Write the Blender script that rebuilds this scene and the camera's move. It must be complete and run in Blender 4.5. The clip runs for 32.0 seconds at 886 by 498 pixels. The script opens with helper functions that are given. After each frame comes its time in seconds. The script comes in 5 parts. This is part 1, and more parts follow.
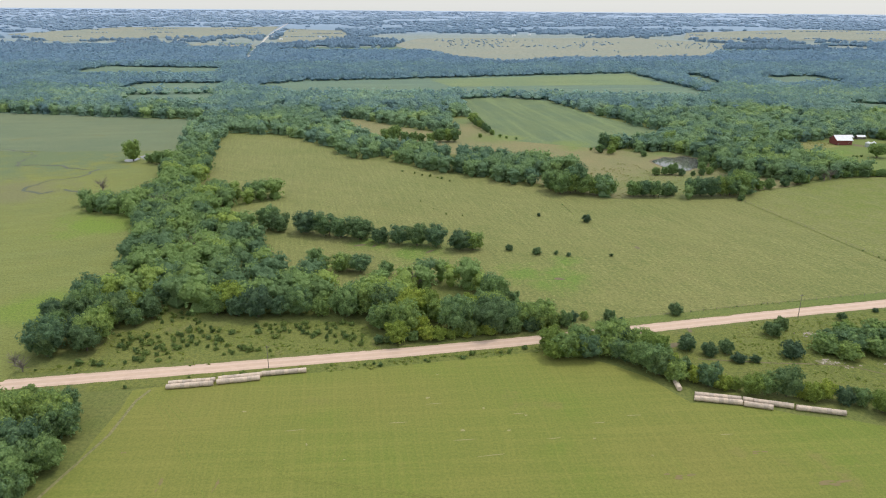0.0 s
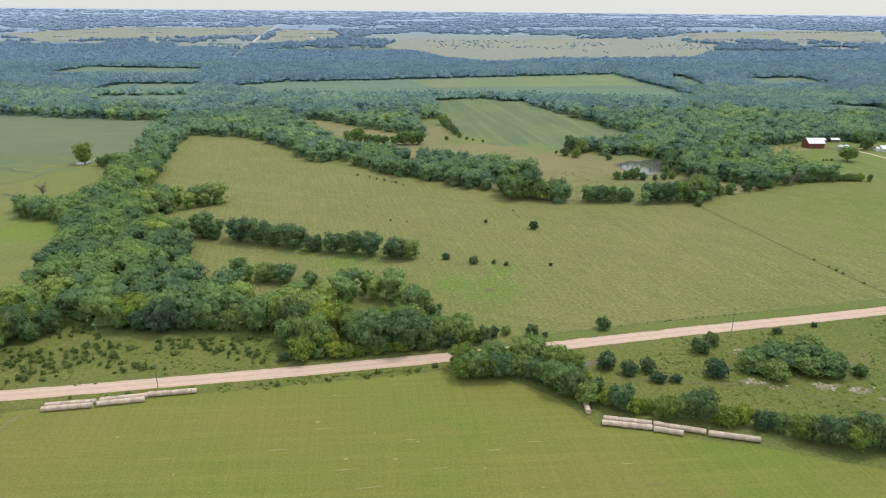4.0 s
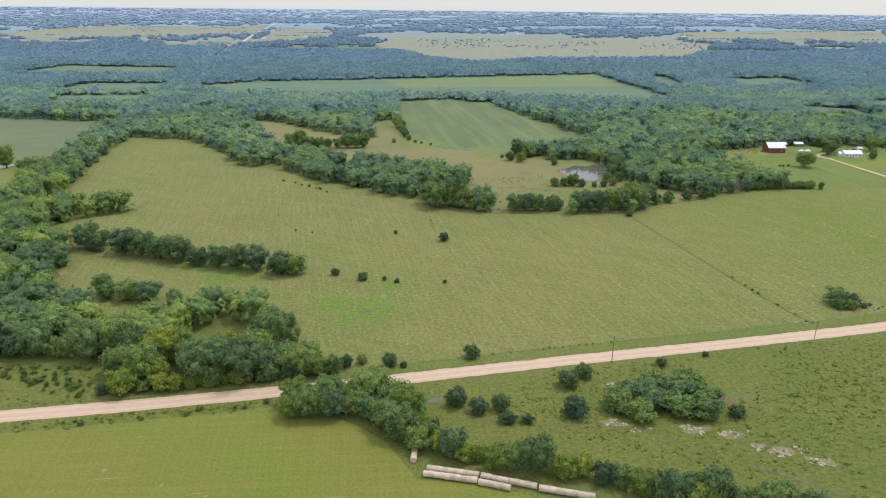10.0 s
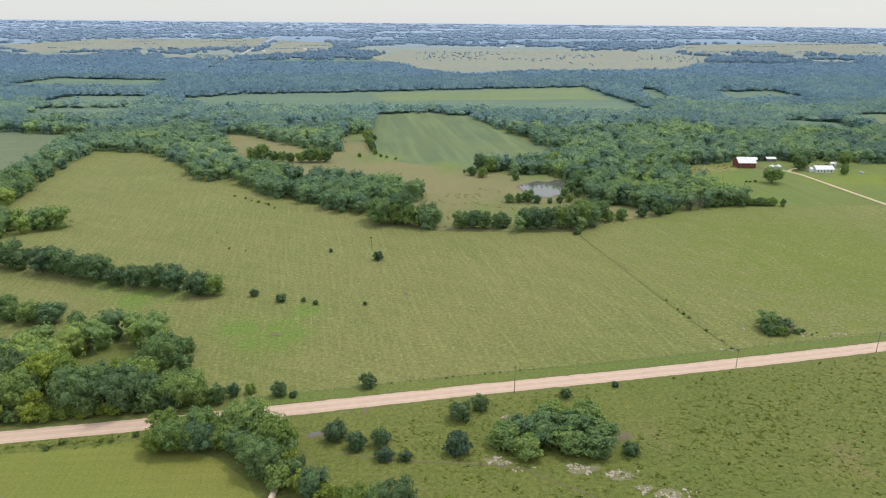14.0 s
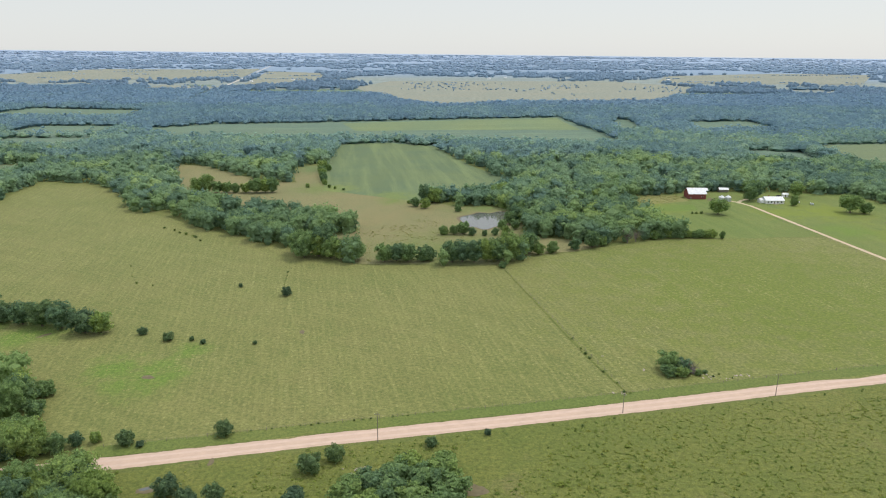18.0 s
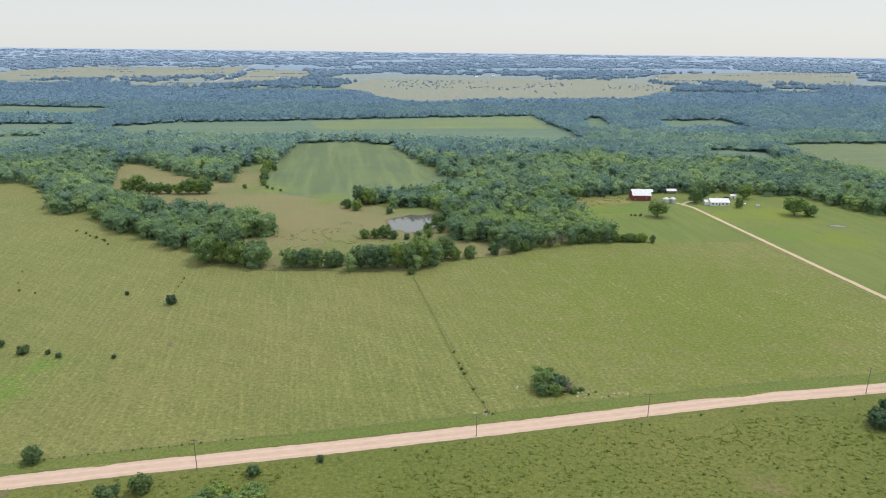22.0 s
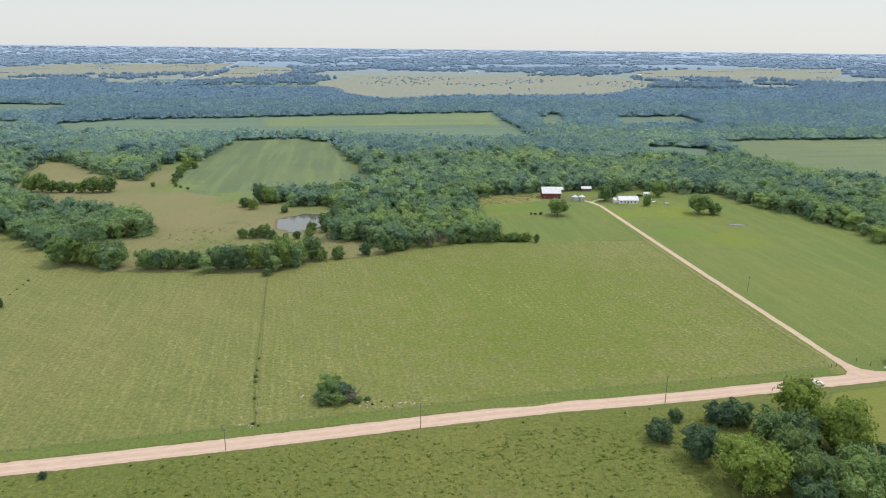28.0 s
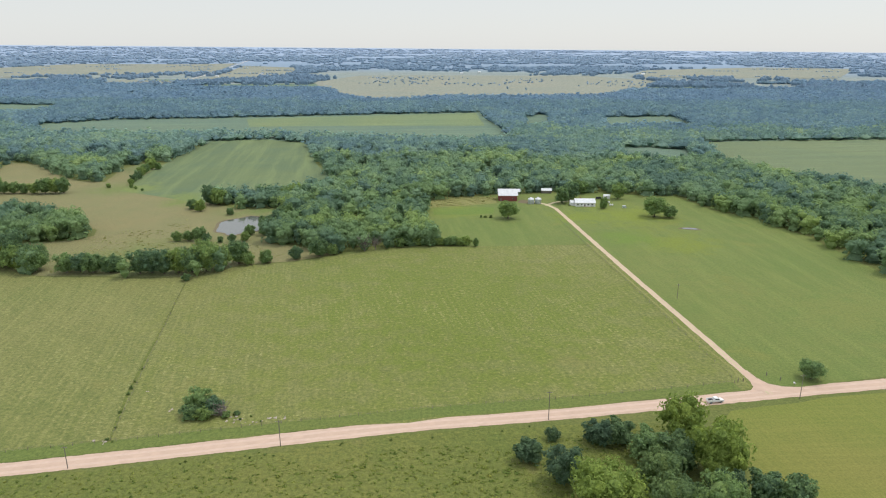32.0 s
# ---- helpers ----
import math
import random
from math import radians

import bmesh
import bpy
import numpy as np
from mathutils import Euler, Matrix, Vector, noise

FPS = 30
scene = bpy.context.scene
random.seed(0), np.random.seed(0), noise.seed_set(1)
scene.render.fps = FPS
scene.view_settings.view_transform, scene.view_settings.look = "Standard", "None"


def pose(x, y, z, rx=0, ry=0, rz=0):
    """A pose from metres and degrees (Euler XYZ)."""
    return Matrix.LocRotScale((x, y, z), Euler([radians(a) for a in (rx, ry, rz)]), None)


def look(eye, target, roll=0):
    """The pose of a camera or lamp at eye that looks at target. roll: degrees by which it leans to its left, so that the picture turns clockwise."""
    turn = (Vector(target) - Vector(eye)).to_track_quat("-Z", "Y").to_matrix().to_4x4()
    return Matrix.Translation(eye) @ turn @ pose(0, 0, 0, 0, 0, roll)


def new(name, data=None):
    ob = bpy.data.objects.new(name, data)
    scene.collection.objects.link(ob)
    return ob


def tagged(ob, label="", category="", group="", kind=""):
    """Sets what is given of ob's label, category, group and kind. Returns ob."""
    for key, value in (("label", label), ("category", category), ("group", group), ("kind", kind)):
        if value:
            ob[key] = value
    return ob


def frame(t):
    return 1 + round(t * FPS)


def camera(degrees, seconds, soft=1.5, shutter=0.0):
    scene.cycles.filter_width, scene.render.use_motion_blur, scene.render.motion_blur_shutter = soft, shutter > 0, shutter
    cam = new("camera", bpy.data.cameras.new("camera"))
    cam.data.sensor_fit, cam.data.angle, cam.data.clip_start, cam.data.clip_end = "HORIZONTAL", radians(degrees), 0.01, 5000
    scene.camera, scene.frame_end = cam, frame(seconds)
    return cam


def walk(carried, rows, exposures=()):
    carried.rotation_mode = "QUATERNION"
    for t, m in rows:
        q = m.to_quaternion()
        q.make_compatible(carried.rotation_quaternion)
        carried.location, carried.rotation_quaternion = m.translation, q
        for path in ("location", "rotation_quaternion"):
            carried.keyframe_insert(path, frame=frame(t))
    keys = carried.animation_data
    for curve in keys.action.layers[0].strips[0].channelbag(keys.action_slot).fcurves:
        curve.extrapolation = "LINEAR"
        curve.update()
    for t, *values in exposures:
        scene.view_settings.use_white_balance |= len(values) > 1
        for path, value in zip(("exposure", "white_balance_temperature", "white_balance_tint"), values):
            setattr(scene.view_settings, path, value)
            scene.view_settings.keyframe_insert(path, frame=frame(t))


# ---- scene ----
cam = camera(67.1, 32.0, soft=1.1)
METRES, EYE, TILT, LEAN, TURN = 360.0, 120.0, -19.7, 0.0, 0.0
ROWS = [
    (0.0, 0.0, 0.0, 0.0, 0.0, 0.0, -0.0),
    (0.5, 0.0096, 0.0035, 0.001, -0.18, -0.02, 0.01),
    (1.0, 0.0205, 0.0078, 0.0025, -0.3, -0.03, 0.01),
    (1.5, 0.032, 0.0127, 0.0039, -0.29, -0.0, 0.01),
    (2.0, 0.0437, 0.0176, 0.0053, -0.26, 0.01, 0.01),
    (2.5, 0.0556, 0.0228, 0.0069, -0.21, 0.02, -0.01),
    (3.0, 0.0676, 0.0281, 0.0085, -0.16, 0.04, -0.02),
    (3.5, 0.0799, 0.0333, 0.01, -0.1, 0.05, -0.04),
    (5.5, 0.1296, 0.0538, 0.0162, 0.04, 0.02, -0.12),
    (6.0, 0.1426, 0.0594, 0.0179, 0.07, 0.01, -0.15),
    (6.5, 0.1557, 0.0652, 0.0196, 0.1, -0.0, -0.16),
    (7.0, 0.1687, 0.071, 0.0213, 0.13, -0.02, -0.18),
    (7.5, 0.1816, 0.0769, 0.0232, 0.17, -0.03, -0.2),
    (8.0, 0.1943, 0.0827, 0.0251, 0.21, -0.03, -0.21),
    (8.5, 0.2072, 0.0885, 0.0271, 0.25, -0.04, -0.23),
    (9.0, 0.22, 0.0941, 0.0293, 0.3, -0.05, -0.25),
    (9.5, 0.2326, 0.0998, 0.0313, 0.36, -0.05, -0.28),
    (10.0, 0.2453, 0.1053, 0.0334, 0.42, -0.04, -0.29),
    (10.5, 0.2581, 0.11, 0.0351, 0.55, -0.01, -0.33),
    (11.0, 0.2711, 0.1142, 0.0367, 0.64, -0.0, -0.34),
    (11.5, 0.2848, 0.118, 0.0381, 0.72, 0.01, -0.36),
    (12.0, 0.2982, 0.1222, 0.0398, 0.77, 0.01, -0.39),
    (12.5, 0.311, 0.1268, 0.0413, 0.82, 0.03, -0.41),
    (13.0, 0.3242, 0.131, 0.0429, 0.93, 0.03, -0.43),
    (13.5, 0.3379, 0.1343, 0.0443, 0.99, 0.43, -0.45),
    (14.0, 0.3517, 0.138, 0.0456, 1.03, 0.95, -0.47),
    (14.5, 0.3658, 0.1416, 0.0468, 1.08, 1.47, -0.47),
    (16.5, 0.4241, 0.1553, 0.0519, 1.06, 3.43, -0.49),
    (17.0, 0.4398, 0.1605, 0.0533, 0.94, 3.41, -0.46),
    (17.5, 0.4561, 0.1664, 0.055, 0.85, 3.4, -0.47),
    (18.0, 0.473, 0.1724, 0.0566, 0.81, 3.38, -0.45),
    (18.5, 0.4904, 0.1788, 0.0584, 0.72, 3.35, -0.46),
    (19.0, 0.5081, 0.1854, 0.0604, 0.63, 3.33, -0.46),
    (19.5, 0.526, 0.1924, 0.0623, 0.59, 3.31, -0.45),
    (20.0, 0.5438, 0.1991, 0.064, 0.54, 3.3, -0.43),
    (20.5, 0.5613, 0.2055, 0.0662, 0.48, 3.26, -0.42),
    (21.0, 0.5787, 0.2119, 0.0687, 0.41, 3.23, -0.42),
    (21.5, 0.5957, 0.2174, 0.0705, 0.48, 3.25, -0.46),
    (22.0, 0.6122, 0.2208, 0.0711, 0.63, 3.24, -0.48),
    (22.5, 0.6286, 0.2228, 0.0716, 0.73, 3.22, -0.49),
    (23.0, 0.6454, 0.2244, 0.072, 0.81, 3.23, -0.47),
    (23.5, 0.6626, 0.2255, 0.0722, 0.81, 3.23, -0.44),
    (24.0, 0.6806, 0.2273, 0.0724, 0.74, 3.19, -0.45),
    (24.5, 0.6988, 0.229, 0.0727, 0.73, 3.18, -0.43),
    (25.0, 0.717, 0.2312, 0.0732, 0.7, 3.14, -0.43),
    (25.5, 0.7352, 0.2339, 0.0739, 0.64, 3.09, -0.42),
    (27.5, 0.8055, 0.2502, 0.0782, 0.56, 3.0, -0.39),
    (28.0, 0.8226, 0.2551, 0.0797, 0.6, 2.98, -0.38),
    (28.5, 0.839, 0.2599, 0.081, 0.66, 2.98, -0.42),
    (29.0, 0.8551, 0.2646, 0.0826, 0.72, 2.96, -0.43),
    (29.5, 0.8707, 0.2692, 0.0839, 0.81, 2.97, -0.42),
    (30.0, 0.8861, 0.2733, 0.0853, 0.91, 2.96, -0.45),
    (30.5, 0.9016, 0.277, 0.0864, 1.02, 2.96, -0.48),
    (31.0, 0.9171, 0.2805, 0.0876, 1.15, 2.95, -0.5),
    (31.5, 0.9325, 0.2841, 0.0888, 1.32, 2.94, -0.54),
    (32.0, 0.9479, 0.2875, 0.0899, 1.55, 2.95, -0.6),
]
walk(cam, [(t, pose(0, 0, EYE, TILT, LEAN, TURN) @ pose(METRES * x, METRES * y, METRES * z, 90 + pitch, roll, yaw)) for t, x, y, z, yaw, pitch, roll in ROWS])

# ---- sky and sun ----
SUN_DIR = Vector((0.40, 0.26, 0.88)).normalized()
world = bpy.data.worlds.new("world")
scene.world = world
world.use_nodes = True
wn, wl = world.node_tree.nodes, world.node_tree.links
wn.clear()
sky = wn.new("ShaderNodeTexSky")
sky.sky_type, sky.sun_disc = "NISHITA", False
sky.sun_elevation, sky.sun_rotation = math.asin(SUN_DIR.z), math.atan2(SUN_DIR.x, SUN_DIR.y)
sky.air_density, sky.dust_density, sky.ozone_density = 1.0, 0.6, 1.0
bg_sky = wn.new("ShaderNodeBackground")
bg_sky.inputs["Strength"].default_value = 0.02
wl.new(sky.outputs["Color"], bg_sky.inputs["Color"])
# a thin, even veil of high cloud over the whole sky
bg_veil = wn.new("ShaderNodeBackground")
add = wn.new("ShaderNodeAddShader")
# the veil is thicker and brighter overhead than at the horizon
coord = wn.new("ShaderNodeTexCoord")
split = wn.new("ShaderNodeSeparateXYZ")
wl.new(coord.outputs["Generated"], split.inputs[0])
rise = wn.new("ShaderNodeMapRange")
rise.inputs["From Min"].default_value, rise.inputs["From Max"].default_value = 0.08, 1.0
rise.inputs["To Min"].default_value, rise.inputs["To Max"].default_value = 1.0, 1.85
wl.new(split.outputs["Z"], rise.inputs["Value"])
wl.new(rise.outputs[0], bg_veil.inputs["Strength"])
hue = wn.new("ShaderNodeMix")
hue.data_type = "RGBA"
hue.inputs["A"].default_value, hue.inputs["B"].default_value = (0.655, 0.67, 0.675, 1), (0.63, 0.67, 0.72, 1)
high = wn.new("ShaderNodeMapRange")
high.inputs["From Min"].default_value, high.inputs["From Max"].default_value = 0.1, 0.7
wl.new(split.outputs["Z"], high.inputs["Value"])
wl.new(high.outputs[0], hue.inputs["Factor"])
wl.new(hue.outputs["Result"], bg_veil.inputs["Color"])
wout = wn.new("ShaderNodeOutputWorld")
wl.new(bg_sky.outputs[0], add.inputs[0])
wl.new(bg_veil.outputs[0], add.inputs[1])
wl.new(add.outputs[0], wout.inputs["Surface"])

sun = new("sun", bpy.data.lights.new("sun", "SUN"))
sun.data.energy, sun.data.angle, sun.data.color = 1.75, radians(1.5), (1.0, 0.95, 0.87)
sun.matrix_world = look(SUN_DIR * 100, (0, 0, 0))

# ---- materials ----


def noise_node(nt, coord, scale, detail=4.0, rough=0.55, stretch=None):
    if stretch:
        mp = nt.nodes.new("ShaderNodeMapping")
        mp.vector_type = "TEXTURE"
        mp.inputs["Scale"].default_value = (stretch[0], stretch[1], 1)
        mp.inputs["Rotation"].default_value = (0, 0, radians(stretch[2]))
        nt.links.new(coord, mp.inputs["Vector"])
        coord = mp.outputs[0]
    n = nt.nodes.new("ShaderNodeTexNoise")
    n.inputs["Scale"].default_value, n.inputs["Detail"].default_value, n.inputs["Roughness"].default_value = scale, detail, rough
    nt.links.new(coord, n.inputs["Vector"])
    return n.outputs["Fac"]


def ramp(nt, fac, lo, hi):
    r = nt.nodes.new("ShaderNodeMapRange")
    r.inputs["From Min"].default_value, r.inputs["From Max"].default_value = lo, hi
    nt.links.new(fac, r.inputs["Value"])
    return r.outputs[0]


def blend(nt, fac, a, b):
    m = nt.nodes.new("ShaderNodeMix")
    m.data_type = "RGBA"
    for sock, v in ((m.inputs["Factor"], fac), (m.inputs["A"], a), (m.inputs["B"], b)):
        if isinstance(v, (int, float)):
            sock.default_value = v
        elif isinstance(v, tuple):
            sock.default_value = (*v, 1)
        else:
            nt.links.new(v, sock)
    return m.outputs["Result"]


def base_mat(name, rough=0.8, spec=0.3):
    m = bpy.data.materials.new(name)
    m.use_nodes = True
    b = m.node_tree.nodes["Principled BSDF"]
    b.inputs["Roughness"].default_value = rough
    b.inputs["Specular IOR Level"].default_value = spec
    return m, m.node_tree, b


def position(nt):
    return nt.nodes.new("ShaderNodeNewGeometry").outputs["Position"]


def bump(nt, b, height, strength, dist):
    n = nt.nodes.new("ShaderNodeBump")
    n.inputs["Strength"].default_value, n.inputs["Distance"].default_value = strength, dist
    nt.links.new(height, n.inputs["Height"])
    nt.links.new(n.outputs[0], b.inputs["Normal"])


def grass(name, c0, c1, c2, big=0.012, mid=0.09, fine=0.9, streak=(), spot=None, sheen=0.04, bumpy=0.35, lush=(), fleck=0.0, grain=1.0, rows=None):
    """Grass land: two tones in large patches, a third in small ones, fine tufts; streak: direction of mowing; spot: bare earth."""
    m, nt, b = base_mat(name, 0.9, 0.15)
    c0, c1, c2 = ((c[0] * 1.03, c[1] * 0.975, c[2] * 1.1) for c in (c0, c1, c2))
    p = position(nt)
    f1 = ramp(nt, noise_node(nt, p, big, 5, 0.6), 0.35, 0.65)
    f2 = ramp(nt, noise_node(nt, p, mid, 5, 0.65), 0.42, 0.72)
    f3 = noise_node(nt, p, fine, 6, 0.78)
    col = blend(nt, f1, c0, c1)
    half = nt.nodes.new("ShaderNodeMath")
    half.operation = "MULTIPLY"
    half.inputs[1].default_value = 0.55
    nt.links.new(f2, half.inputs[0])
    col = blend(nt, half.outputs[0], col, c2)
    for k, way in enumerate(streak):
        fs = ramp(nt, noise_node(nt, p, 1.0, 3, 0.6, way), 0.45, 0.68)
        q = nt.nodes.new("ShaderNodeMath")
        q.operation = "MULTIPLY"
        q.inputs[1].default_value = way[3]
        nt.links.new(fs, q.inputs[0])
        col = blend(nt, q.outputs[0], col, tuple(min(1, v * 1.4) for v in c1))
    for lx, ly, lr, *lc in lush:
        dn = nt.nodes.new("ShaderNodeVectorMath")
        dn.operation = "DISTANCE"
        nt.links.new(p, dn.inputs[0])
        dn.inputs[1].default_value = (lx, ly, 0)
        wob = nt.nodes.new("ShaderNodeMath")
        wob.operation = "MULTIPLY_ADD"
        nt.links.new(f2, wob.inputs[0])
        wob.inputs[1].default_value = lr * 0.7
        nt.links.new(dn.outputs["Value"], wob.inputs[2])
        col = blend(nt, ramp(nt, wob.outputs[0], lr, lr * 0.35), col, lc[0] if lc else (0.122, 0.185, 0.032))
    if fleck:
        ff = ramp(nt, noise_node(nt, p, 0.5, 6, 0.78), 0.56, 0.66)
        q = nt.nodes.new("ShaderNodeMath")
        q.operation = "MULTIPLY"
        q.inputs[1].default_value = fleck
        nt.links.new(ff, q.inputs[0])
        if rows is not None:
            # pale dashes of cut grass left in rows, thick in some parts of the field
            swath = ramp(nt, noise_node(nt, p, 1.0, 2, 0.5, (40, 1.5, rows)), 0.44, 0.60)
            thick = ramp(nt, noise_node(nt, p, 0.014, 4, 0.6), 0.42, 0.66)
            dash = ramp(nt, noise_node(nt, p, 1.0, 4, 0.7, (2.4, 0.8, rows + 75)), 0.52, 0.60)
            for f in (swath, thick):
                k = nt.nodes.new("ShaderNodeMath")
                k.operation = "MULTIPLY"
                nt.links.new(dash, k.inputs[0])
                nt.links.new(f, k.inputs[1])
                dash = k.outputs[0]
            col = blend(nt, dash, col, (0.285, 0.275, 0.11))
        col = blend(nt, q.outputs[0], col, tuple(min(1, v * k) for v, k in zip(c1, (1.65, 1.55, 1.7))))
    if spot:
        fb = ramp(nt, noise_node(nt, p, 0.03, 5, 0.65), 0.60, 0.74)
        col = blend(nt, fb, col, spot)
    dark = nt.nodes.new("ShaderNodeMix")
    dark.data_type, dark.blend_type = "RGBA", "MULTIPLY"
    dark.inputs["Factor"].default_value = 1.0
    nt.links.new(col, dark.inputs["A"])
    g = ramp(nt, f3, 0.34, 0.60)
    nt.links.new(blend(nt, g, tuple(1 + grain * v for v in (-0.42, -0.38, -0.44)), tuple(1 + grain * v for v in (0.16, 0.14, 0.1))), dark.inputs["B"])
    nt.links.new(dark.outputs["Result"], b.inputs["Base Color"])
    b.inputs["Sheen Weight"].default_value = sheen
    b.inputs["Sheen Roughness"].default_value = 0.6
    bump(nt, b, f3, bumpy, 0.4)
    return m


def leaves(name, c0, c1, c2, island=False, fine=1.6, sheen=0.05, tint=(0.8, 0.95, 1.0), mottle=1.0):
    """Foliage: tone by the tree, mottled by leaf clusters; some light comes through the leaves."""
    m, nt, b = base_mat(name, 0.85, 0.05)
    at = nt.nodes.new("ShaderNodeAttribute")
    at.attribute_name = "tone"
    rnd = at.outputs["Fac"]
    if not island:
        own = nt.nodes.new("ShaderNodeMix")
        own.inputs["Factor"].default_value = 0.3
        nt.links.new(nt.nodes.new("ShaderNodeObjectInfo").outputs["Random"], own.inputs["A"])
        nt.links.new(rnd, own.inputs["B"])
        rnd = own.outputs["Result"]
    p = position(nt)
    col = blend(nt, ramp(nt, rnd, 0.15, 0.5), c0, c1)
    col = blend(nt, ramp(nt, rnd, 0.6, 1.0), col, c2)
    n = noise_node(nt, p, fine, 3, 0.7)
    mul = nt.nodes.new("ShaderNodeMix")
    mul.data_type, mul.blend_type = "RGBA", "MULTIPLY"
    mul.inputs["Factor"].default_value = 1.0
    nt.links.new(col, mul.inputs["A"])
    nt.links.new(blend(nt, ramp(nt, n, 0.32, 0.66), tuple(1 - mottle * v for v in (0.5, 0.45, 0.48)), tuple(1 + mottle * v for v in (0.38, 0.32, 0.2))), mul.inputs["B"])
    nt.links.new(mul.outputs["Result"], b.inputs["Base Color"])
    b.inputs["Sheen Weight"].default_value = sheen
    b.inputs["Sheen Roughness"].default_value = 0.7
    b.inputs["Sheen Tint"].default_value = (*tint, 1)
    tr = nt.nodes.new("ShaderNodeBsdfTranslucent")
    nt.links.new(mul.outputs["Result"], tr.inputs["Color"])
    mx = nt.nodes.new("ShaderNodeMixShader")
    mx.inputs[0].default_value = 0.45
    nt.links.new(b.outputs[0], mx.inputs[1])
    nt.links.new(tr.outputs[0], mx.inputs[2])
    nt.links.new(mx.outputs[0], nt.nodes["Material Output"].inputs["Surface"])
    return m


def plain(name, c0, c1, scale=3.0, rough=0.7, metal=0.0, bumpy=0.2, dist=0.02):
    """A hard surface in two tones, with fine relief."""
    m, nt, b = base_mat(name, rough, 0.4)
    co = nt.nodes.new("ShaderNodeTexCoord").outputs["Object"]
    n = noise_node(nt, co, scale, 5, 0.65)
    nt.links.new(blend(nt, ramp(nt, n, 0.35, 0.7), c0, c1), b.inputs["Base Color"])
    b.inputs["Metallic"].default_value = metal
    bump(nt, b, n, bumpy, dist)
    return m


M_GROUND = grass("verge_grass", (0.12, 0.145, 0.033), (0.145, 0.16, 0.042), (0.095, 0.14, 0.026))
M_PASTURE = grass("pasture_grass", (0.134, 0.159, 0.04), (0.166, 0.174, 0.052), (0.112, 0.151, 0.034), fine=0.7, streak=[(30, 1.7, 103, 0.42), (60, 8, -25, 0.2), (45, 3.0, 150, 0.2)], fleck=0.95,
                  rows=103, spot=(0.178, 0.178, 0.055), lush=[(340, 400, 170, (0.132, 0.165, 0.028)), (54, 294, 26), (38, 300, 18), (-15, 332, 26), (-40, 345, 18), (62, 318, 12)])
M_HAY = grass("mown_hay_field", (0.132, 0.178, 0.026), (0.182, 0.176, 0.04), (0.118, 0.178, 0.024), big=0.02, mid=0.04, streak=[(60, 1.2, 99, 0.2), (50, 2.2, 4, 0.22)], spot=(0.195, 0.17, 0.055), bumpy=0.3, fine=1.2, grain=0.6)
M_WEST = grass("meadow_grass", (0.158, 0.184, 0.04), (0.142, 0.17, 0.046), (0.178, 0.192, 0.044), mid=0.05, streak=[(40, 7, 20, 0.35), (18, 4, -10, 0.25)], fleck=0.3, spot=(0.185, 0.178, 0.06), lush=[(-360, 560, 130, (0.122, 0.158, 0.072)), (-300, 590, 90, (0.12, 0.158, 0.074)), (-300, 455, 60, (0.165, 0.165, 0.07)), (-205, 380, 40, (0.145, 0.205, 0.03)), (-175, 262, 26, (0.145, 0.2, 0.032))])
M_MUD = plain("wet_mud", (0.06, 0.07, 0.045), (0.1, 0.115, 0.06), 0.5, 0.7)
# this crop and those beyond carry extra blue as painted distance haze
M_WESTFAR = grass("hazy_green_crop", (0.118, 0.16, 0.08), (0.138, 0.172, 0.082), (0.105, 0.153, 0.08), streak=[(80, 14, 5, 0.25)], spot=(0.15, 0.16, 0.07))
M_TAN = grass("dry_grass", (0.213, 0.196, 0.08), (0.186, 0.188, 0.075), (0.155, 0.178, 0.064), fleck=0.3, mid=0.06, lush=[(165, 465, 75, (0.15, 0.175, 0.055)), (205, 600, 60, (0.14, 0.18, 0.055)), (50, 660, 40, (0.15, 0.18, 0.055)), (20, 770, 45, (0.13, 0.17, 0.06)), (120, 610, 22, (0.15, 0.19, 0.05))])
M_SOY = grass("bean_crop", (0.094, 0.146, 0.07), (0.122, 0.164, 0.062), (0.102, 0.154, 0.066), streak=[(200, 14, 100, 0.75), (90, 40, 20, 0.2)], lush=[(60, 660, 38, (0.165, 0.205, 0.06)), (120, 630, 34, (0.155, 0.2, 0.062)), (195, 640, 42, (0.17, 0.21, 0.06)), (236, 690, 30, (0.17, 0.21, 0.06))])
# more haze blue painted in; also used on the ground past 800 m
M_BRIGHT = grass("hazy_bright_crop", (0.105, 0.172, 0.115), (0.128, 0.19, 0.11), (0.093, 0.158, 0.115), streak=[(300, 22, 10, 0.4)])
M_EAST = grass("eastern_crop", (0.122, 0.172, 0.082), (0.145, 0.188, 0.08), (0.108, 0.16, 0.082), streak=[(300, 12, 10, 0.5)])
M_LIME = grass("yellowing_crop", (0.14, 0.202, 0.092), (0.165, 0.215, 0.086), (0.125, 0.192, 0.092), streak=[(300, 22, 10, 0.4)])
M_ROUGH = grass("rough_pasture", (0.118, 0.15, 0.028), (0.155, 0.17, 0.038), (0.09, 0.132, 0.024), mid=0.14, fine=0.75, bumpy=0.8, fleck=0.45, grain=1.15, spot=(0.185, 0.16, 0.07))
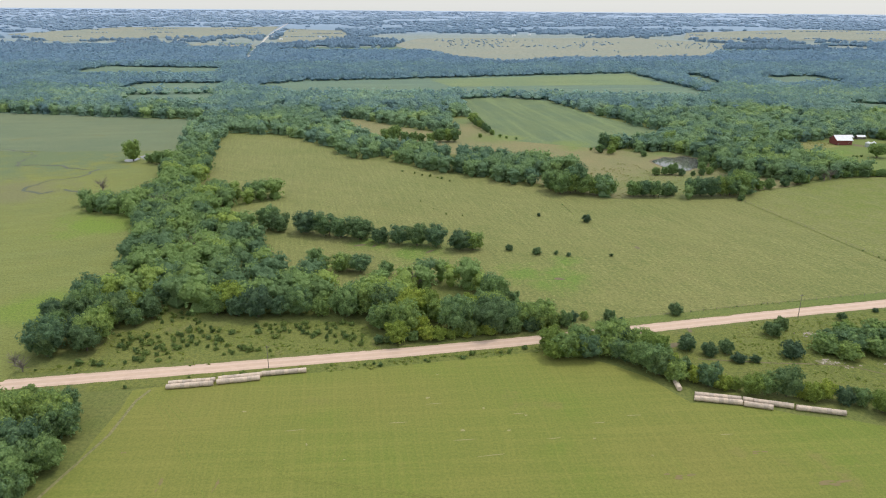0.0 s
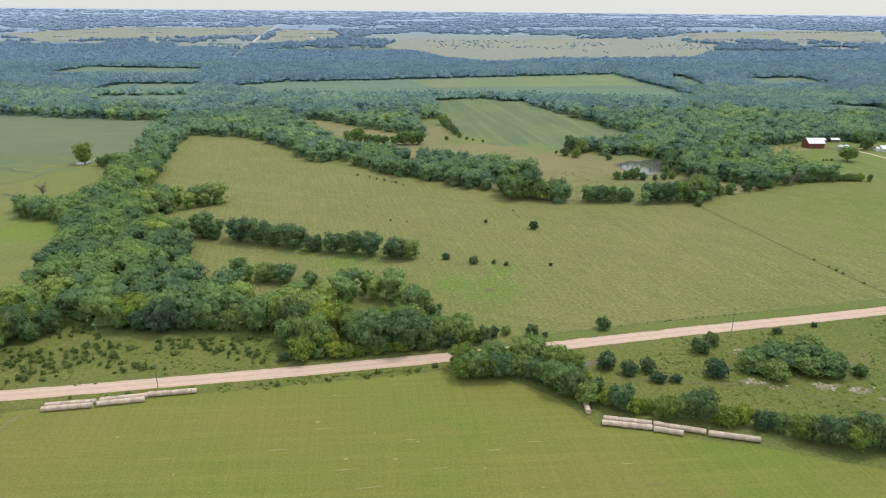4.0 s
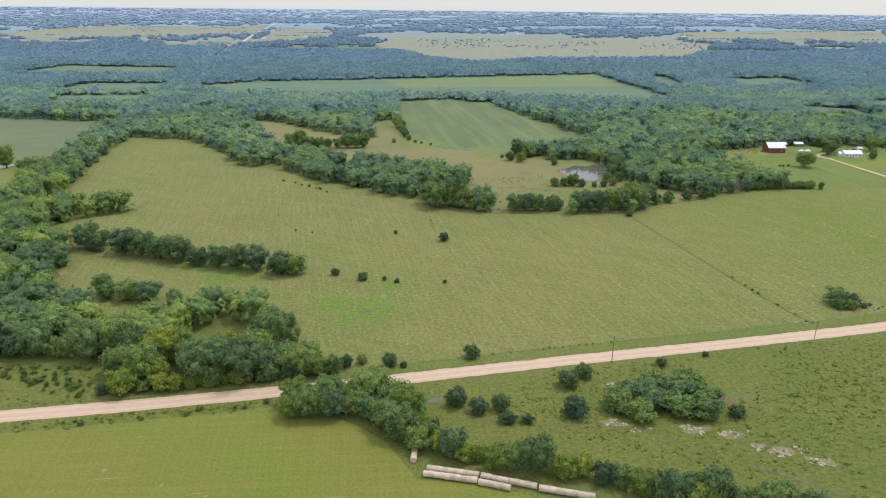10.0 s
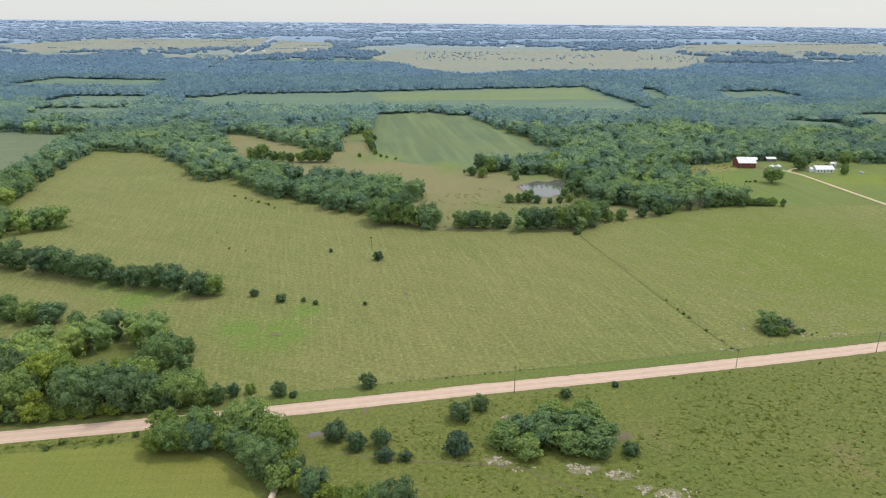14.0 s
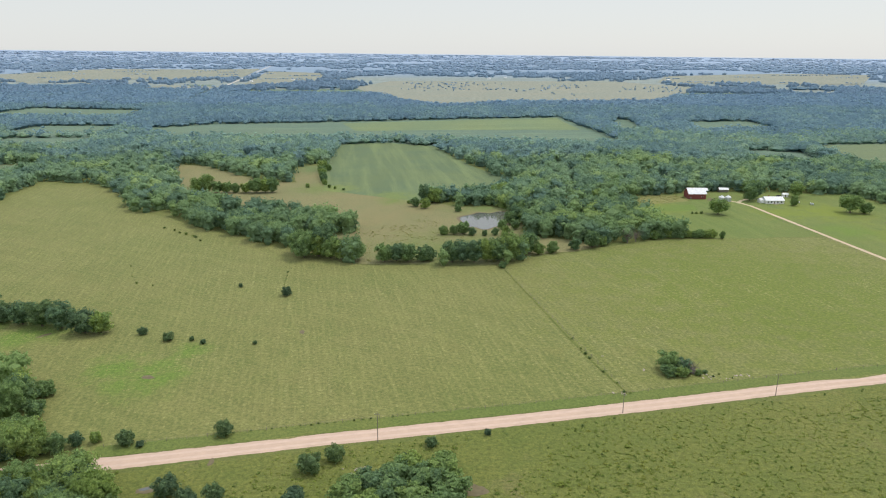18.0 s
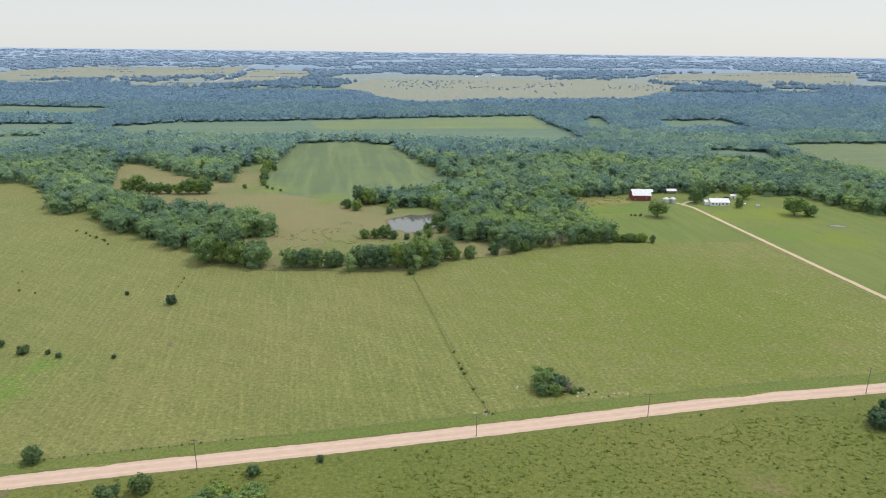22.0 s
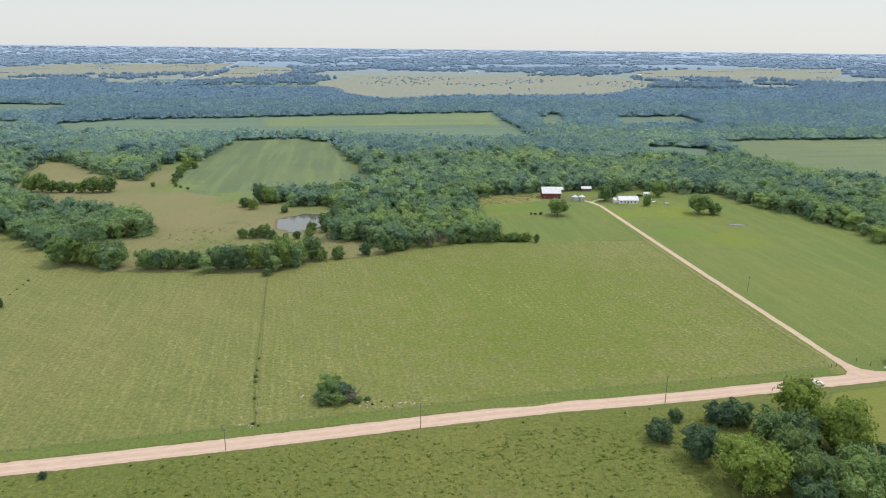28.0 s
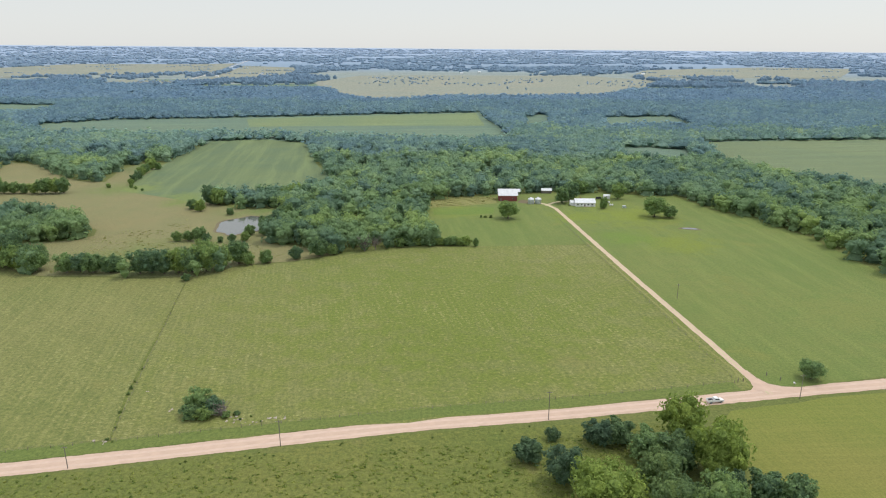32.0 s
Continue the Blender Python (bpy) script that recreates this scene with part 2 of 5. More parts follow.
M_YARD = grass("yard_grass", (0.12, 0.17, 0.036), (0.147, 0.18, 0.042), (0.108, 0.17, 0.032), spot=(0.172, 0.185, 0.045), streak=[(60, 6, 97, 0.3)], grain=0.7, lush=[(462, 580, 48, (0.17, 0.208, 0.03)), (424, 575, 30, (0.16, 0.2, 0.03)), (338, 590, 30, (0.165, 0.2, 0.032)), (476, 510, 36, (0.16, 0.195, 0.03)), (445, 520, 30, (0.13, 0.19, 0.032)), (520, 400, 40, (0.155, 0.18, 0.045))])
M_VERGE = grass("lush_verge", (0.12, 0.164, 0.034), (0.138, 0.168, 0.038), (0.105, 0.155, 0.03), mid=0.15, fleck=0.2)
# dry grass with haze painted in: paler and bluer than the near meadow
M_TANFAR = grass("hazy_dry_fields", (0.26, 0.27, 0.19), (0.228, 0.256, 0.19), (0.195, 0.242, 0.19), big=0.006, mid=0.02, fine=0.1)
# far ground with blue distance haze painted into its base colour
M_FARFIELD = grass("hazy_distant_fields", (0.175, 0.232, 0.2), (0.2, 0.242, 0.2), (0.155, 0.218, 0.21), big=0.002, mid=0.012, fine=0.05, streak=[(1100, 150, 3, 0.5), (500, 60, -4, 0.3)], sheen=0.1, bumpy=0.1)
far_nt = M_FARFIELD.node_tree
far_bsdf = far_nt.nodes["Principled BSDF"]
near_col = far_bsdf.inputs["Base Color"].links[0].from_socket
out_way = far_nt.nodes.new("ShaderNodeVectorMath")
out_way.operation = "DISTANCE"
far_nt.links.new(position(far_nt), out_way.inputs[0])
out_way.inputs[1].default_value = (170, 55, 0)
# painted haze: blue beyond 3.3 km, paler blue towards the rim
haze_woodland = blend(far_nt, noise_node(far_nt, position(far_nt), 1.0, 3, 0.6, (700, 60, 2)), (0.165, 0.24, 0.325), (0.205, 0.28, 0.365))
haze_rim = blend(far_nt, ramp(far_nt, out_way.outputs["Value"], 3900, 4780), haze_woodland, (0.3, 0.38, 0.5))
far_nt.links.new(blend(far_nt, ramp(far_nt, out_way.outputs["Value"], 3300, 3700), near_col, haze_rim), far_bsdf.inputs["Base Color"])
M_STRAWGRASS = grass("pale_cut_grass", (0.2, 0.21, 0.06), (0.22, 0.22, 0.07), (0.17, 0.2, 0.05))
M_FAINT = grass("pressed_grass", (0.165, 0.19, 0.036), (0.18, 0.195, 0.042), (0.14, 0.185, 0.03))
M_LUSH = grass("lush_grass", (0.12, 0.19, 0.03), (0.15, 0.205, 0.034), (0.105, 0.18, 0.028))
M_EARTH = plain("bare_earth", (0.13, 0.105, 0.06), (0.175, 0.145, 0.08), 0.6, 0.95)
M_ROCK = plain("pale_rock", (0.42, 0.365, 0.3), (0.27, 0.225, 0.175), 0.8, 0.95)
M_GRIT = plain("stony_ground", (0.215, 0.19, 0.115), (0.15, 0.155, 0.06), 0.7, 0.95)
M_ROAD = plain("gravel", (0.53, 0.38, 0.29), (0.45, 0.325, 0.245), 0.25, 0.95, 0, 0.3, 0.05)
M_DRIVE = plain("pale_gravel", (0.50, 0.42, 0.27), (0.42, 0.355, 0.225), 0.3, 0.95, 0, 0.3, 0.05)
M_FARROAD = plain("far_pale_gravel", (0.55, 0.51, 0.46), (0.46, 0.43, 0.39), 0.05, 0.95)
M_RUT = plain("worn_gravel", (0.56, 0.415, 0.325), (0.49, 0.36, 0.28), 0.4, 0.95, 0, 0.3, 0.05)
M_WATER, _nt, _b = base_mat("pond_water", 0.06, 0.5)
_b.inputs["Base Color"].default_value = (0.11, 0.115, 0.10, 1)
bump(_nt, _b, noise_node(_nt, position(_nt), 0.8, 2), 0.06, 0.05)
# sheen tint that stands in for blue distance haze on the woods
HAZE_TINT = (0.55, 0.75, 1.0)
M_LEAF = leaves("leaf_near", (0.132, 0.218, 0.13), (0.215, 0.32, 0.128), (0.325, 0.415, 0.112))
M_LEAFDARK = leaves("leaf_dark_kind", (0.1, 0.165, 0.105), (0.148, 0.228, 0.11), (0.208, 0.288, 0.102))
M_LEAFLIGHT = leaves("leaf_light_kind", (0.2, 0.285, 0.08), (0.28, 0.36, 0.08), (0.37, 0.43, 0.08))
M_SHRUB = leaves("leaf_shrub", (0.135, 0.205, 0.08), (0.185, 0.255, 0.08), (0.245, 0.3, 0.085))
M_WOOD = leaves("leaf_woods", (0.158, 0.248, 0.135), (0.25, 0.358, 0.138), (0.37, 0.46, 0.122), True, 1.6, 0.02, (0.8, 0.95, 1.0), 0.6)
# leaf colours turn bluer and paler outwards: distance haze painted into them
M_WOODMID = leaves("leaf_field_woods", (0.158, 0.252, 0.165), (0.242, 0.352, 0.168), (0.338, 0.44, 0.15), True, 0.8, 0.02, HAZE_TINT, 0.45)
M_WOODBACK = leaves("hazy_leaf_back", (0.178, 0.282, 0.222), (0.265, 0.385, 0.23), (0.37, 0.48, 0.208), True, 0.6, 0.02, HAZE_TINT, 0.4)
M_WOODOUTER = leaves("hazy_leaf_outer", (0.198, 0.312, 0.325), (0.272, 0.4, 0.338), (0.362, 0.48, 0.315), True, 0.5, 0.02, HAZE_TINT, 0.4)
M_WOODFAR = leaves("hazy_leaf_far", (0.196, 0.31, 0.392), (0.24, 0.366, 0.415), (0.302, 0.43, 0.405), True, 0.3, 0.04, HAZE_TINT, 0.4)
M_WOODDEEP = leaves("hazy_leaf_deep", (0.2, 0.315, 0.435), (0.23, 0.35, 0.46), (0.268, 0.39, 0.455), True, 0.15, 0.08, HAZE_TINT, 0.4)
M_WOODRIM = leaves("hazy_leaf_distant", (0.225, 0.33, 0.44), (0.32, 0.425, 0.545), (0.45, 0.55, 0.68), True, 0.1, 0.2, HAZE_TINT, 0.3)
M_BARK = plain("bark", (0.11, 0.085, 0.065), (0.17, 0.14, 0.11), 2.0, 0.95, 0, 0.5, 0.05)
M_DEAD = plain("bare_twigs", (0.22, 0.19, 0.17), (0.15, 0.13, 0.11), 2.0, 0.95)
M_HAYBALE = plain("baled_hay", (0.6, 0.5, 0.42), (0.43, 0.355, 0.285), 1.6, 0.95, 0, 0.6, 0.05)
_nt = M_HAYBALE.node_tree
_b = _nt.nodes["Principled BSDF"]
bale_tone = blend(_nt, _nt.nodes.new("ShaderNodeObjectInfo").outputs["Random"], (0.78, 0.77, 0.76), (1.12, 1.08, 1.02))
bale_mix = _nt.nodes.new("ShaderNodeMix")
bale_mix.data_type, bale_mix.blend_type = "RGBA", "MULTIPLY"
bale_mix.inputs["Factor"].default_value = 1.0
_nt.links.new(_b.inputs["Base Color"].links[0].from_socket, bale_mix.inputs["A"])
_nt.links.new(bale_tone, bale_mix.inputs["B"])
_nt.links.new(bale_mix.outputs["Result"], _b.inputs["Base Color"])
M_POLE = plain("weathered_pole", (0.16, 0.14, 0.12), (0.22, 0.195, 0.17), 2.0, 0.9)
M_WHITE = plain("white_paint", (0.78, 0.78, 0.76), (0.68, 0.68, 0.66), 0.7, 0.6)
M_ROOF = plain("white_metal_roof", (0.64, 0.65, 0.66), (0.5, 0.51, 0.52), 0.5, 0.5, 0.0)
M_RED = plain("red_barn_boards", (0.22, 0.06, 0.052), (0.16, 0.05, 0.046), 0.8, 0.85)
M_GALV = plain("galvanised_steel", (0.55, 0.58, 0.60), (0.45, 0.48, 0.5), 1.0, 0.45, 0.6)
M_GLASS, _nt, _b = base_mat("dark_glass", 0.08, 0.5)
_b.inputs["Base Color"].default_value = (0.03, 0.035, 0.04, 1)
M_RUBBER = plain("rubber", (0.025, 0.025, 0.025), (0.04, 0.04, 0.04), 5, 0.9)

# ---- the lie of the land ----
CX, CY, RIM0, RIM1 = 170.0, 55.0, 3000.0, 4800.0


def land(x, y):
    """Flat out to 3 km, then drawn in and raised to fit the camera's view: the place on the ground for a place on a
    flat map.
    """
    dx, dy = x - CX, y - CY
    r = math.hypot(dx, dy)
    if r <= RIM0:
        return x, y, 0.0
    m = max(0.0014, 118.0 / r)
    b, k, m0 = 118.0 / RIM0 ** 2, 4.42e-9, 118.0 / RIM0
    s = (-b + math.sqrt(b * b + 4 * k * (m0 - m))) / (2 * k)
    r2 = min(RIM0 + s, RIM1)
    # the rim is tilted sideways to fit the horizon in the camera's view
    return CX + dx * r2 / r, CY + dy * r2 / r, 118.0 - r2 * (m + 0.0075 * dx / r * ((r2 - RIM0) / 1800) ** 2)


def inside(poly, x, y):
    hit, n = False, len(poly)
    for i in range(n):
        (x0, y0), (x1, y1) = poly[i], poly[i - 1]
        if (y0 > y) != (y1 > y) and x < (x1 - x0) * (y - y0) / (y1 - y0) + x0:
            hit = not hit
    return hit


ROAD = [(-900, 55), (-400, 150), (-150, 198), (-58, 213.5), (-9, 222), (34, 230.5), (80, 240.5), (130, 252), (192, 265), (247, 277.5),
        (286, 287), (330, 297), (376, 305), (415, 313), (447, 320), (494, 329), (700, 369), (1100, 447)]
DRIVE = [(449, 320), (443, 366), (432, 445), (422, 522), (412, 600), (407, 613), (398, 624)]


def road_y(x):
    for (x0, y0), (x1, y1) in zip(ROAD, ROAD[1:]):
        if x0 <= x <= x1:
            return y0 + (y1 - y0) * (x - x0) / (x1 - x0)
    return 0.2 * x + 230


PASTURE = [(57, 243), (40, 248), (30, 262), (20, 282), (4, 292), (-17, 287), (-31, 280), (-46, 275), (-62, 282), (-85, 296), (-89, 311),
           (-107, 365), (-130, 381), (-142, 399), (-131, 422), (-108, 433), (-107, 441), (-150, 447), (-178, 462), (-180, 495),
           (-201, 579), (-222, 687), (-163, 677), (-120, 631), (-80, 567), (-44, 551), (-11, 520), (32, 492), (48, 476), (71, 465),
           (85, 465), (104, 445), (117, 435), (129, 435), (152, 436), (168, 434), (202, 437), (217, 456), (247, 463), (267, 476), (301, 493), (320, 497), (346, 498)]
PASTURE_EAST = [(346, 498), (424, 505), (449, 324), (376, 309), (286, 291), (192, 269), (130, 256), (80, 244.5), (57, 243)]
YARD = [(346, 498), (320, 503), (317, 547), (314, 628), (355, 645), (404, 655), (430, 662), (468, 654), (513, 647), (528, 600), (548, 578), (563, 526),
        (567, 452), (640, 400), (900, 412), (494, 333), (449, 324), (424, 505)]
WEST = [(-150, 200), (-150, 216), (-156, 230), (-159, 250), (-152, 258), (-147, 270), (-155, 298), (-168, 345), (-178, 371), (-198, 398), (-230, 405), (-235, 425), (-205, 425), (-197, 450),
        (-219, 524), (-235, 600), (-520, 590), (-1400, 560), (-1400, 0), (-900, 60), (-400, 155)]
WESTFAR = [(-235, 600), (-255, 661), (-278, 781), (-407, 802), (-548, 835), (-800, 850), (-1400, 860), (-1400, 560), (-520, 590)]
SCRUB = [(-150, 205), (-128, 216), (-130, 237), (-115, 240), (-122, 258), (-102, 257), (-97, 243), (-79, 243), (-61, 246), (-42, 246),
         (-28, 241), (-28, 230), (-8, 227.5), (-58, 219), (-128, 207)]
GLADE = [(-14, 259), (10, 257), (16, 267), (5, 280), (-16, 280)]
TAN = [(-131, 792), (-97, 783), (-43, 726), (-5, 695), (20, 692), (3, 752), (8, 788), (28, 788), (40, 740), (58, 655), (134, 617), (175, 591), (200, 592), (216, 585), (222, 560), (220, 530),
       (218, 512), (226, 500), (243, 494), (258, 486), (266, 478), (246, 465), (217, 457), (202, 438), (168, 435), (129, 436), (117, 436), (104, 446), (86, 466), (70, 478), (62, 492), (76, 497),
       (92, 502), (106, 515), (100, 530), (70, 549), (35, 571), (5, 583), (-28, 593), (-60, 625), (-80, 660), (-112, 733)]
SOY = [(17, 971), (82, 985), (150, 950), (165, 880), (195, 780), (235, 690), (190, 628), (134, 613), (55, 651), (38, 740), (25, 850)]
BRIGHT = [(-300, 1110), (-326, 1149), (-246, 1225), (-186, 1235), (20, 1290), (193, 1340), (370, 1382), (390, 1200), (416, 965),
          (300, 965), (172, 985), (82, 1012), (-80, 1005), (-230, 1000)]
TANFAR = [(-188, 2500), (-111, 3100), (167, 3139), (877, 3139), (1069, 2611), (899, 2234), (683, 1800), (334, 1760), (123, 1640), (26, 1850)]
STRIPS = [[(-760, 1300), (-755, 1553), (-474, 1506), (-430, 1310), (-640, 1300)], [(-515, 1030), (-520, 1185), (-376, 1195), (-345, 1050)],
          [(-440, 890), (-466, 1020), (-345, 1035), (-305, 895)], [(425, 1100), (450, 1290), (490, 1345), (490, 1240), (455, 1100)],
          [(550, 1120), (584, 1300), (711, 1310), (700, 1130)], [(530, 930), (610, 915), (585, 800), (515, 815)],
          [(-900, 2300), (-839, 2702), (-741, 2702), (-682, 2300)]]
EASTFIELD = [(640, 975), (768, 1000), (899, 1015), (1300, 1050), (1300, 640), (695, 640), (640, 720), (610, 800)]
FAR_OPEN = [[(-2255, 3569), (-2304, 4910), (-1515, 4910), (-1278, 5237), (-903, 3569), (-1013, 3270), (-1353, 3138), (-1521, 2750)],
            [(-654, 2750), (-1055, 4622), (-629, 4247), (-433, 3270), (-490, 2702)],
            [(-886, 2330), (-933, 2656), (-663, 2526), (-632, 2300)], [(1347, 3928), (2289, 4622), (2752, 4365), (1840, 2904), (1399, 2904), (1038, 3017)]]


def sheet(name, poly, mat, z, label, step=12.0, rough_edge=1.2):
    """A field that lies on the land, with an uneven edge."""
    pts, rnd = [], random.Random(len(poly) * 7 + int(poly[0][0]))
    for (x0, y0), (x1, y1) in zip(poly, poly[1:] + poly[:1]):
        n = max(1, int(math.hypot(x1 - x0, y1 - y0) / step))
        for i in range(n):
            f = i / n
            pts.append((x0 + (x1 - x0) * f + rnd.uniform(-1, 1) * rough_edge, y0 + (y1 - y0) * f + rnd.uniform(-1, 1) * rough_edge))
    bm = bmesh.new()
    bm.faces.new([bm.verts.new((x, y, 0)) for x, y in pts])
    bmesh.ops.triangulate(bm, faces=bm.faces[:])
    far = max(math.hypot(x - CX, y - CY) for x, y in poly) > RIM0
    if far:
        bmesh.ops.subdivide_edges(bm, edges=bm.edges[:], cuts=3, use_grid_fill=True)
    for v in bm.verts:
        x, y, h = land(v.co.x, v.co.y)
        v.co = (x, y, h + z)
    bmesh.ops.recalc_face_normals(bm, faces=bm.faces[:])
    me = bpy.data.meshes.new(name)
    bm.to_mesh(me)
    bm.free()
    if me.polygons and me.polygons[0].normal.z < 0:
        me.flip_normals()
    me.materials.append(mat)
    return tagged(new(name, me), label, "field", kind="structure")


# the ground: one sheet in rings, out to the rim
rings = [0, 60, 120, 200, 300, 450, 650, 900, 1300, 1800, 2400] + [3000 * 1.05 ** i for i in range(0, 75)]
verts, faces, SEG = [], [], 144
for r in rings:
    for i in range(SEG):
        a = 2 * math.pi * i / SEG
        verts.append(land(CX + r * math.sin(a), CY + r * math.cos(a)))
for j in range(len(rings) - 1):
    for i in range(SEG):
        k = (i + 1) % SEG
        faces.append((j * SEG + i, j * SEG + k, (j + 1) * SEG + k, (j + 1) * SEG + i))
me = bpy.data.meshes.new("ground")
me.from_pydata(verts, [], faces)
me.flip_normals()
me.materials.append(M_GROUND)
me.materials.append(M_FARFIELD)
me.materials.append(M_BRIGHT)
# farther rings take the ground colours with haze blue painted in
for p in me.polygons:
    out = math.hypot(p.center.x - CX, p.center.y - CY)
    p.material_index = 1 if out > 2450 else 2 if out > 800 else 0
tagged(new("ground", me), "green grassy plain, far ground raised to fit the view, rim painted haze blue", "ground", kind="structure")

sheet("pasture_field", PASTURE + PASTURE_EAST[1:-1], M_PASTURE, 0.05, "wide green cattle pasture with pale patches beside the gravel road")
sheet("yard_field", YARD, M_YARD, 0.06, "short bright green grass round the farmhouse and drive")
sheet("meadow_field", WEST, M_WEST, 0.05, "yellow-green meadow west of the creek woods", 12, 1.5)
sheet("crop_field", WESTFAR, M_WESTFAR, 0.07, "dark green crop field before the far woods", 12, 3.5)
sheet("scrub_field", SCRUB, M_ROUGH, 0.05, "rough olive grass dotted with dark shrubs by the road")
sheet("dry_field", TAN, M_TAN, 0.08, "dry tan hay meadow round the pond")
sheet("bean_field", SOY, M_SOY, 0.10, "blue-green bean field ringed by woods", 25)
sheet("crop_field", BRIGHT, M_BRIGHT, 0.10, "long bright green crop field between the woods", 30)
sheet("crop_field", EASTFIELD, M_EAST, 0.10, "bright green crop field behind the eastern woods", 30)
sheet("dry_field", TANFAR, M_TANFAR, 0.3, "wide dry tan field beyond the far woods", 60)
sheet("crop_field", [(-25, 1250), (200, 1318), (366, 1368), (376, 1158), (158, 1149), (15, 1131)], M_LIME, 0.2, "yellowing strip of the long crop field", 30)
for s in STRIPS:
    sheet("crop_field", s, M_BRIGHT, 0.10, "narrow green field between dark woods, paled by painted haze", 40)
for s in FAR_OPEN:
    sheet("dry_field", s, M_TANFAR, 1.0, "dry fields far off, paled by haze painted into their colour", 120)
HAYFIELD = [(-104, 143), (-103, 196), (-44, 208), (33, 223), (60, 214), (70, 203), (80, 188), (100, 184), (126, 177), (152, 168), (175, 160), (300, 100), (300, -40), (-110, -40), (-112, 100)]
SOUTHEAST = [(64, 228), (75, 210), (90, 198), (125, 190), (152, 180), (176, 172), (300, 110), (420, 90), (415, 300), (376, 299), (330, 291), (286, 281), (247, 272), (192, 260), (130, 246.5), (80, 235)]
sheet("hay_field", HAYFIELD, M_HAY, 0.05, "mown yellow-green hay field with pale swath marks")
sheet("hay_field", [(431, 308), (426, 300), (424, 280), (432, 262), (440, 235), (440, 120), (700, 120), (700, 362), (494, 322.5), (455, 314.5)], M_HAY, 0.06, "mown green hay field beyond the grove")
sheet("rough_field", SOUTHEAST, M_ROUGH, 0.05, "weedy green pasture with tufts and bare patches south of the road")


def ribbon(name, line, width, mat, z, label, category="road"):
    """A strip along a line, with slightly uneven edges."""
    rnd, pts = random.Random(len(line)), []
    for (x0, y0), (x1, y1) in zip(line, line[1:]):
        n = max(1, int(math.hypot(x1 - x0, y1 - y0) / (2.2 if width > 6.5 else 4)))
        pts += [(x0 + (x1 - x0) * i / n, y0 + (y1 - y0) * i / n) for i in range(n)]
    pts.append(line[-1])
    vs, fs = [], []
    for i, (x, y) in enumerate(pts):
        (xa, ya), (xb, yb) = pts[max(0, i - 1)], pts[min(len(pts) - 1, i + 1)]
        d = math.hypot(xb - xa, yb - ya)
        nx, ny = -(yb - ya) / d, (xb - xa) / d
        for side in (-1, 1):
            w = side * (width / 2 + rnd.uniform(-0.22, 0.22) * min(1, width / 4))
            vs.append((*land(x + nx * w, y + ny * w)[:2], z + land(x, y)[2]))
        if i:
            k = 2 * i
            fs.append((k - 2, k - 1, k + 1, k))
    me = bpy.data.meshes.new(name)
    me.from_pydata(vs, [], fs)
    me.flip_normals()
    me.materials.append(mat)
    return tagged(new(name, me), label, category, kind="structure")


ribbon("road", ROAD, 7.0, M_ROAD, 0.04, "pinkish pale gravel country road")
ribbon("driveway", DRIVE, 3.1, M_DRIVE, 0.08, "narrow pale gravel farm drive")
sheet("driveway_apron", [(443.5, 322.3), (445.6, 325.2), (446.3, 331.5), (445.5, 338), (448.4, 338), (449.6, 332), (452.2, 327.8), (456.5, 325.9), (463, 325.6), (463, 322.6)], M_ROAD, 0.09, "flared gravel mouth where the drive meets the road", 3, 0.15)
ribbon("driveway", [(406.3, 609), (409, 615.5), (413.5, 621), (421, 626), (427, 627)], 2.8, M_DRIVE, 0.085, "gravel branch of the drive towards the farmhouse")
ribbon("mown_strip", [(444.2, 327), (443.5, 340), (439, 362), (428.5, 440), (419, 510)], 0.9, M_STRAWGRASS, 0.075, "pale mown strip along the drive fence", "track")
ribbon("far_road", [(-505, 1780), (-585, 2140), (-709, 2750), (-1038, 4247), (-1480, 6280)], 9, M_FARROAD, 1.0, "pale straight road far off between fields")


# ---- building blocks ----


def part(name, bm, material, parent=None, label="", smooth=False):
    """Links a bmesh as one mesh object, under a thing or a part."""
    me = bpy.data.meshes.new(name)
    bm.to_mesh(me)
    bm.free()
    me.materials.append(material)
    if smooth:
        for p in me.polygons:
            p.use_smooth = True
    ob = new(name, me)
    if parent:
        ob.parent = parent
    return tagged(ob, label)


def box(x0, y0, z0, x1, y1, z1, bm=None):
    bm = bm or bmesh.new()
    bmesh.ops.create_cube(bm, size=1, matrix=Matrix.Translation(((x0 + x1) / 2, (y0 + y1) / 2, (z0 + z1) / 2)) @ Matrix.Diagonal((x1 - x0, y1 - y0, z1 - z0, 1)))
    return bm


def tube(p, q, r0, r1, seg=7, bm=None):
    bm = bm or bmesh.new()
    p, q = Vector(p), Vector(q)
    d = q - p
    m = Matrix.Translation((p + q) / 2) @ d.to_track_quat("Z", "Y").to_matrix().to_4x4()
    bmesh.ops.create_cone(bm, cap_ends=True, segments=seg, radius1=r0, radius2=r1, depth=d.length, matrix=m)
    return bm


def ico(level):
    bm = bmesh.new()
    bmesh.ops.create_icosphere(bm, subdivisions=level, radius=1)
    v = np.array([x.co[:] for x in bm.verts])
    f = np.array([[x.index for x in p.verts] for p in bm.faces])
    bm.free()
    return v, f


ICO1, ICO2 = ico(1), ico(2)
OCTA = (np.array([(1, 0, 0), (-1, 0, 0), (0, 1, 0), (0, -1, 0), (0, 0, 1), (0, 0, -1)], float),
        np.array([(0, 2, 4), (2, 1, 4), (1, 3, 4), (3, 0, 4), (2, 0, 5), (1, 2, 5), (3, 1, 5), (0, 3, 5)]))


